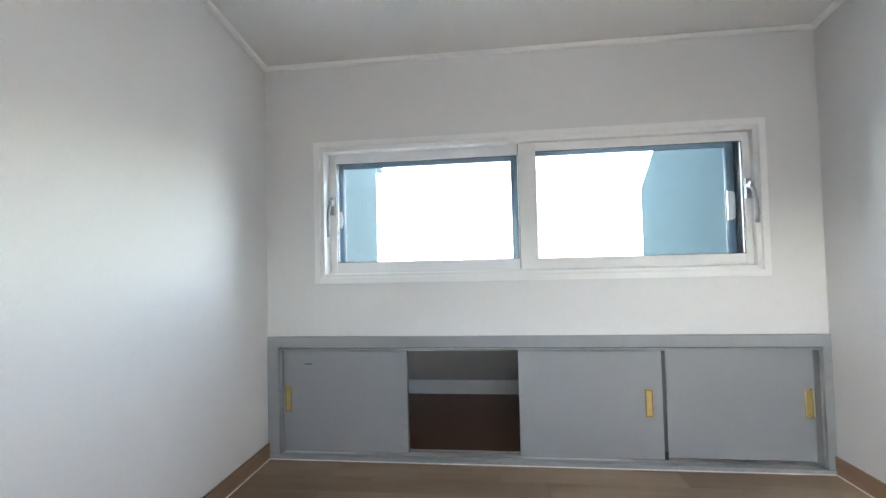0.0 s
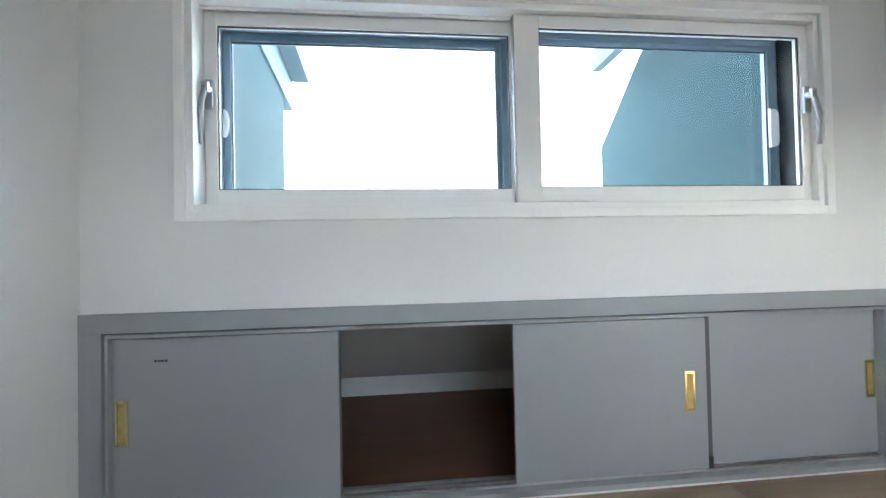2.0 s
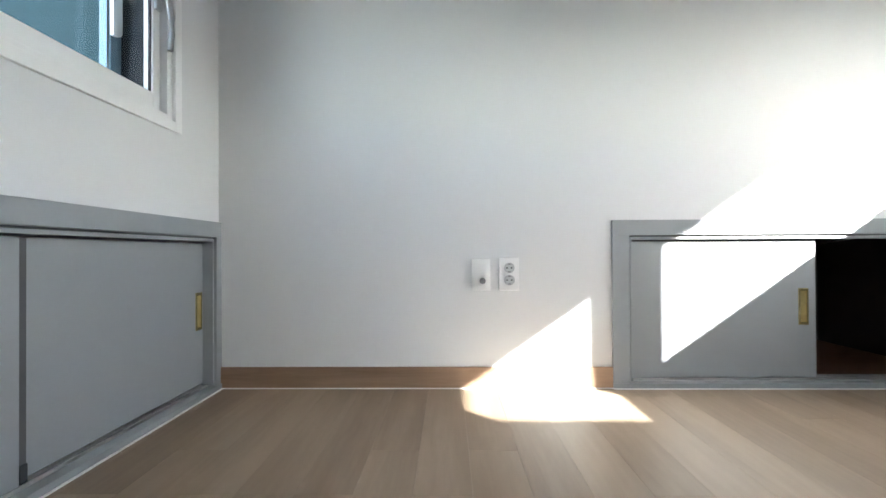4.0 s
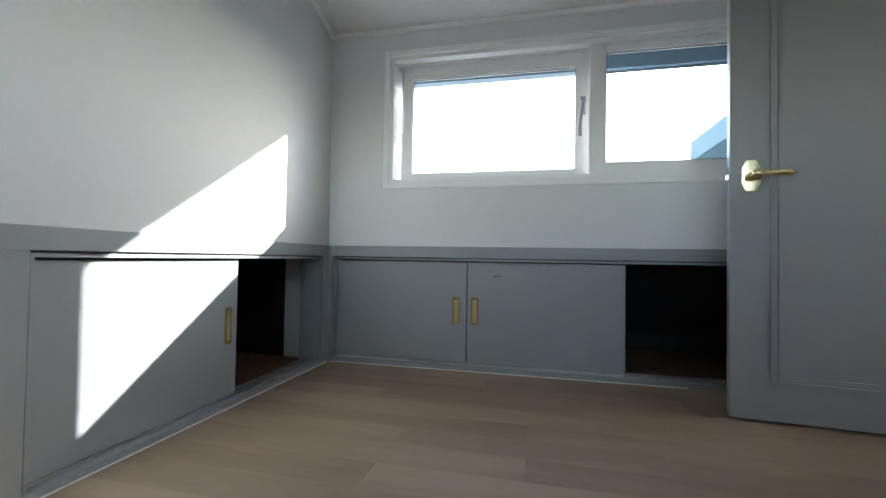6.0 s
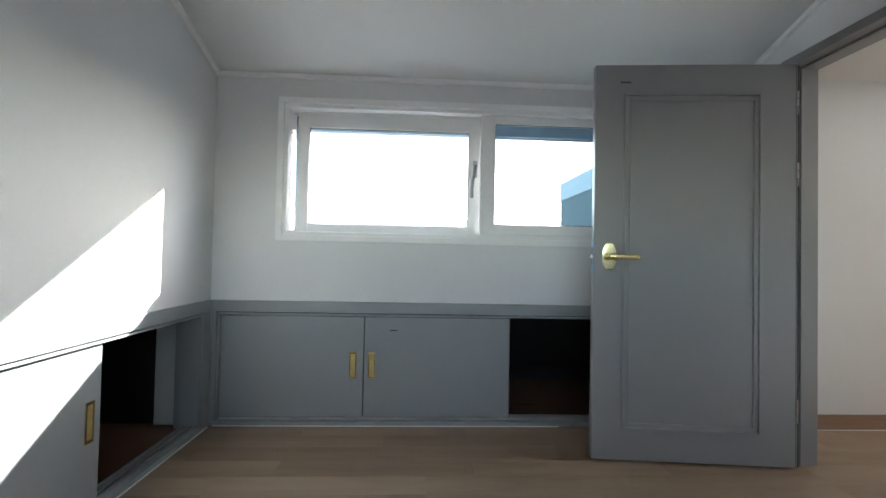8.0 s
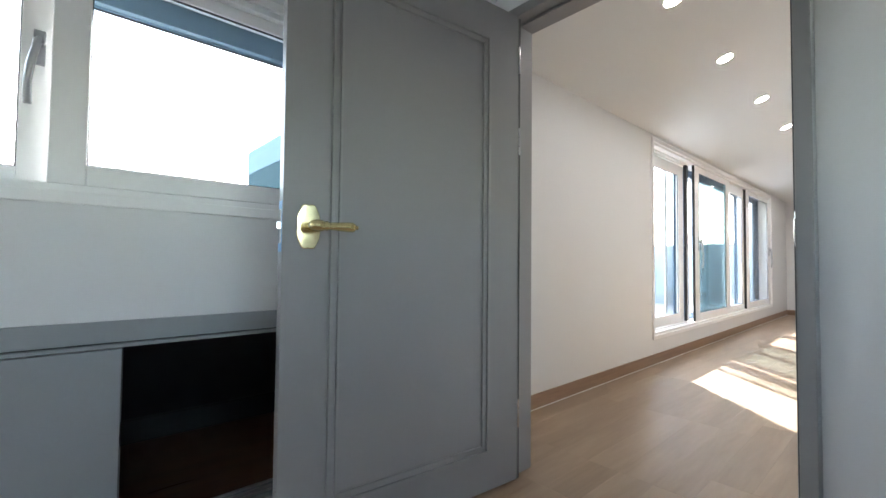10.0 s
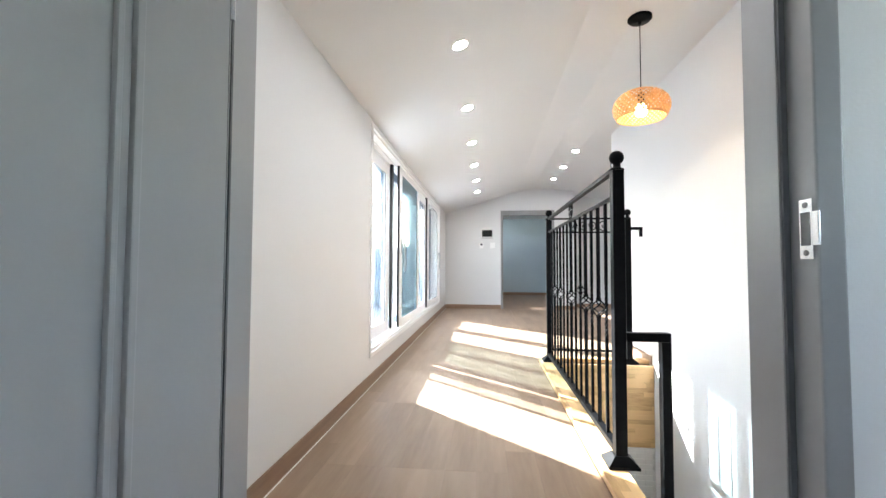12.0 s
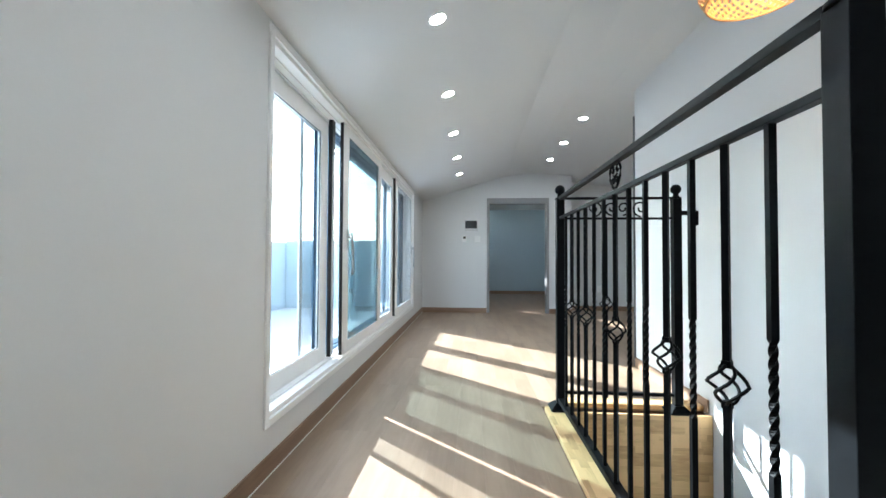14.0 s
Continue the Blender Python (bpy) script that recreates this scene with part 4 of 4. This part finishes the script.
tube(bm, [(0, span + 0.024, 1.318), (0, span + 0.135, 1.318)], 0.014, square=True)
tube(bm, [(0.0, span + 0.122, 1.307), (0.0, span + 0.122, 1.238)], 0.013, square=True)
part("hook", bm, IRON, rail2, "bent iron rail end")

hr = thing("stair_handrail", pose(W1, RAIL_Y, 0), "black square-tube stair handrail beside the corner post", "handrail")
part("arm", boxes((-0.022, 0.022, 0.0350, 0.232, 0.605, 0.645), bevel=0.002), IRON, hr)
part("upright", boxes((-0.022, 0.022, 0.19, 0.232, -0.9, 0.6045), bevel=0.002), IRON, hr)
part("foot_plate", boxes((-0.022, 0.022, 0.03, 0.19, -0.22, -0.19), bevel=0.002), IRON, hr)

# ---- lamps ----
dl = thing("downlight", pose(0, 0, 0), "small round recessed ceiling downlight, switched on", "downlight", "hall downlights")
part("rim", turned([(0.052, 0.0), (0.054, -0.004), (0.047, -0.006), (0.044, 0.0)], 28), WHITE, dl)
part("lens", turned([(0.043, 0.002), (0.043, -0.0035)], 24), LED, dl, "glowing white lens")


def roof_at(y):
    for (a, za), (b, zb) in zip(HALL_ROOF, HALL_ROOF[1:]):
        if a <= y <= b:
            return za + (y - a) * (zb - za) / (b - a), math.degrees(math.atan2(zb - za, b - a))


spots = [(-0.95, -2.575)] + [(-0.84 - 1.072 * i, -2.575) for i in range(1, 7)] + [(-5.60, -1.09), (-6.62, -1.09), (-7.62, -1.09)]
for i, (x, y) in enumerate(spots):
    z, tilt = roof_at(y)
    m = pose(x, y, z, tilt, 0, 0)
    if i == 0:
        dl.matrix_basis = m
    else:
        copy_thing(dl, m)

LX, LY, LZ = -2.22, -1.36, 2.03
lamp = thing("pendant_lamp", pose(LX, LY, LZ), "woven bamboo pendant lamp on a black cord, lit warm", "pendant lamp")
top = roof_at(LY)[0] - LZ
part("canopy", turned([(0.078, top), (0.078, top - 0.016), (0.068, top - 0.026), (0.012, top - 0.032), (0.008, top - 0.05)], 28), IRON, lamp, "black round ceiling canopy")
bm = bmesh.new()
tube(bm, [(0, 0, top - 0.04), (0, 0, 0.10)], 0.0035)
part("cord", bm, IRON, lamp)
RA, RB = 0.182, 0.118


def shell(lat, lon, off=0.0):
    r = (RA + off) * math.cos(lat) ** 0.8
    return Vector((r * math.cos(lon), r * math.sin(lon), (RB + off) * math.sin(lat)))


bm = bmesh.new()
lo, hi, steps, count = -0.60, 1.25, 14, 38
for fam in (-1, 1):
    for k in range(count):
        base = 2 * math.pi * k / count
        prev = None
        for i in range(steps + 1):
            u = i / steps
            lat = lo + (hi - lo) * u
            lon = base + fam * u * 1.15
            w = 0.043
            off = 0.0016 * (1 if (i + k) % 2 == 0 else -1) * fam
            q = [bm.verts.new(shell(lat, lon + w * s, off)) for s in (-1, 1)]
            if prev:
                bm.faces.new((prev[0], prev[1], q[1], q[0]))
            prev = q
shade = tagged(part("shade", bm, BAMBOO, lamp, "woven orange-brown bamboo shade"), kind="stuff")
bm = bmesh.new()
for lat in (lo, hi):
    tube(bm, [shell(lat, 2 * math.pi * i / 48) for i in range(49)], 0.005, 6)
part("rim", bm, BAMBOO, shade)
part("socket", turned([(0.02, 0.10), (0.02, 0.03)], 16), IRON, lamp)
part("bulb", turned([(0.012, 0.03), (0.03, 0.01), (0.038, -0.02), (0.03, -0.05), (0.005, -0.06)], 20), BULB, lamp, "glowing warm bulb")

# ---- outside ----
solid("ground", boxes((-2500, 2500, -2500, 2500, -9.2, -9.0)), GROUND, "pale town ground far below", "ground")


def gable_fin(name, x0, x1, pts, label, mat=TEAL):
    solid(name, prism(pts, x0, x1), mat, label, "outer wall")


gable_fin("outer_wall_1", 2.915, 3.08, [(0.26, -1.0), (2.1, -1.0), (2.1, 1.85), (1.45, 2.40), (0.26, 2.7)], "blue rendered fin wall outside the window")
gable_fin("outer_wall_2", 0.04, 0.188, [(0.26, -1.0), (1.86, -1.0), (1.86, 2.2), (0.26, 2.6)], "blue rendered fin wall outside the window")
solid("outer_eave_1", prism([(0.26, 2.47), (2.08, 2.135), (2.08, 2.53), (0.26, 2.86)], -0.1, 0.204), TEAL2, "pale blue boxed eave", "eave")
solid("outer_gutter", prism([(0.26, 2.74), (2.10, 2.385), (2.10, 2.585), (0.26, 2.94)], 0.205, 0.335), TEAL2, "pale blue box gutter on the eave", "gutter")
solid("outer_eave_2", boxes((2.58, 2.65, 0.26, 1.56, 2.295, 2.60)), TEAL2, "pale blue boxed eave", "eave")
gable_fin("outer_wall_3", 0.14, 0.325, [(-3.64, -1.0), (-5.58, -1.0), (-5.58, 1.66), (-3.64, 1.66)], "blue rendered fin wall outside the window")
# Paler band along the top of the fin wall.
solid("outer_band_3", boxes((0.13, 0.330, -5.59, -3.64, 1.661, 1.855)), TEAL2, "pale blue band along the top of the fin wall", "coping")
gable_fin("outer_wall_4", -9.66, -9.5, [(HS - 0.24, -1.0), (-4.30, -1.0), (-4.30, 3.2), (HS - 0.24, 3.4)], "pale rendered fin wall at the end of the terrace", PALEW)
solid("parapet_end", boxes((-9.495, -9.30, -6.295, HS - 0.24, -0.3, 1.40), bevel=0.01), PALEP, "pale blue rendered end parapet of the terrace", "parapet")
solid("terrace", boxes((-9.5, 0.1, -6.4, HS - 0.24, -0.3, -0.02)), CONC, "pale concrete roof terrace", "terrace")
solid("parapet", boxes((-14, 0.1, -6.5, -6.3, -0.3, 1.36), bevel=0.01), PALEP, "pale blue rendered terrace parapet", "parapet")
# Upright out of view behind the sash, added to cast the sun patch gap.
pipe = thing("downpipe", pose(HW[1] - 2.185, HS - 0.325, -0.02), "pale grey upright on the terrace, added to shade a strip of sun", "downpipe")
part("pipe", turned([(0.056, 0.0), (0.056, 2.50)], 20), PALEP, pipe)
for z in (0.25, 1.15, 2.05):
    part("bracket", boxes((-0.064, 0.064, -0.064, 0.064, z, z + 0.03), (-0.012, 0.012, 0.064, 0.084, z, z + 0.03), bevel=0.003), LGREY, pipe)
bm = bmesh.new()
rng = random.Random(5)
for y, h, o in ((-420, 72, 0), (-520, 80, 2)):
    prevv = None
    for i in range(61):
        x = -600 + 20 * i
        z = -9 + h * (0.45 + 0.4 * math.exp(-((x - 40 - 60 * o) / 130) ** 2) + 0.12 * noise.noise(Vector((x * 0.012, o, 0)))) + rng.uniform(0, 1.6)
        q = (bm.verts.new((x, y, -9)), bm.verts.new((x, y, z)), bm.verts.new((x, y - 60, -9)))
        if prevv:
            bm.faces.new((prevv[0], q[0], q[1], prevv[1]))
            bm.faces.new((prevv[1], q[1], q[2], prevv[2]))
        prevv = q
solid("backdrop", bm, HILL, "distant wooded hills, haze put into their pale colour", "hills")

# ---- floor planks, last ----
floor_room = thing("floor_room", pose(0, 0, 0), "brown oak laminate plank floor of the room", "floor", kind="structure")
lay(floor_room, 0.0, E, S, N, 1)
floor_hall = thing("floor_hall", pose(0, 0, 0), "brown oak laminate plank floor of the hall", "floor", kind="structure")
lay(floor_hall, FX - 0.14, -0.0008, HS, RAIL_Y - 0.097, 2)
floor_west = thing("floor_landing", pose(0, 0, 0), "brown oak laminate plank floor beyond the stairwell", "floor", kind="structure")
lay(floor_west, -9.3, WX - 0.105, RAIL_Y - 0.096, HN, 3)
solid("floor_recess", boxes((-9.3, -4.85, HN, 1.6, -0.012, 0.0)), PLANK, "brown oak laminate floor of the recess", "floor")
solid("floor_far_room", boxes((-13.3, -9.301, HS, 0.36, -0.012, 0.0), (-9.301, FX - 0.141, HS, -0.592, -0.012, 0.0)), PLANK, "brown laminate floor of the far room", "floor")
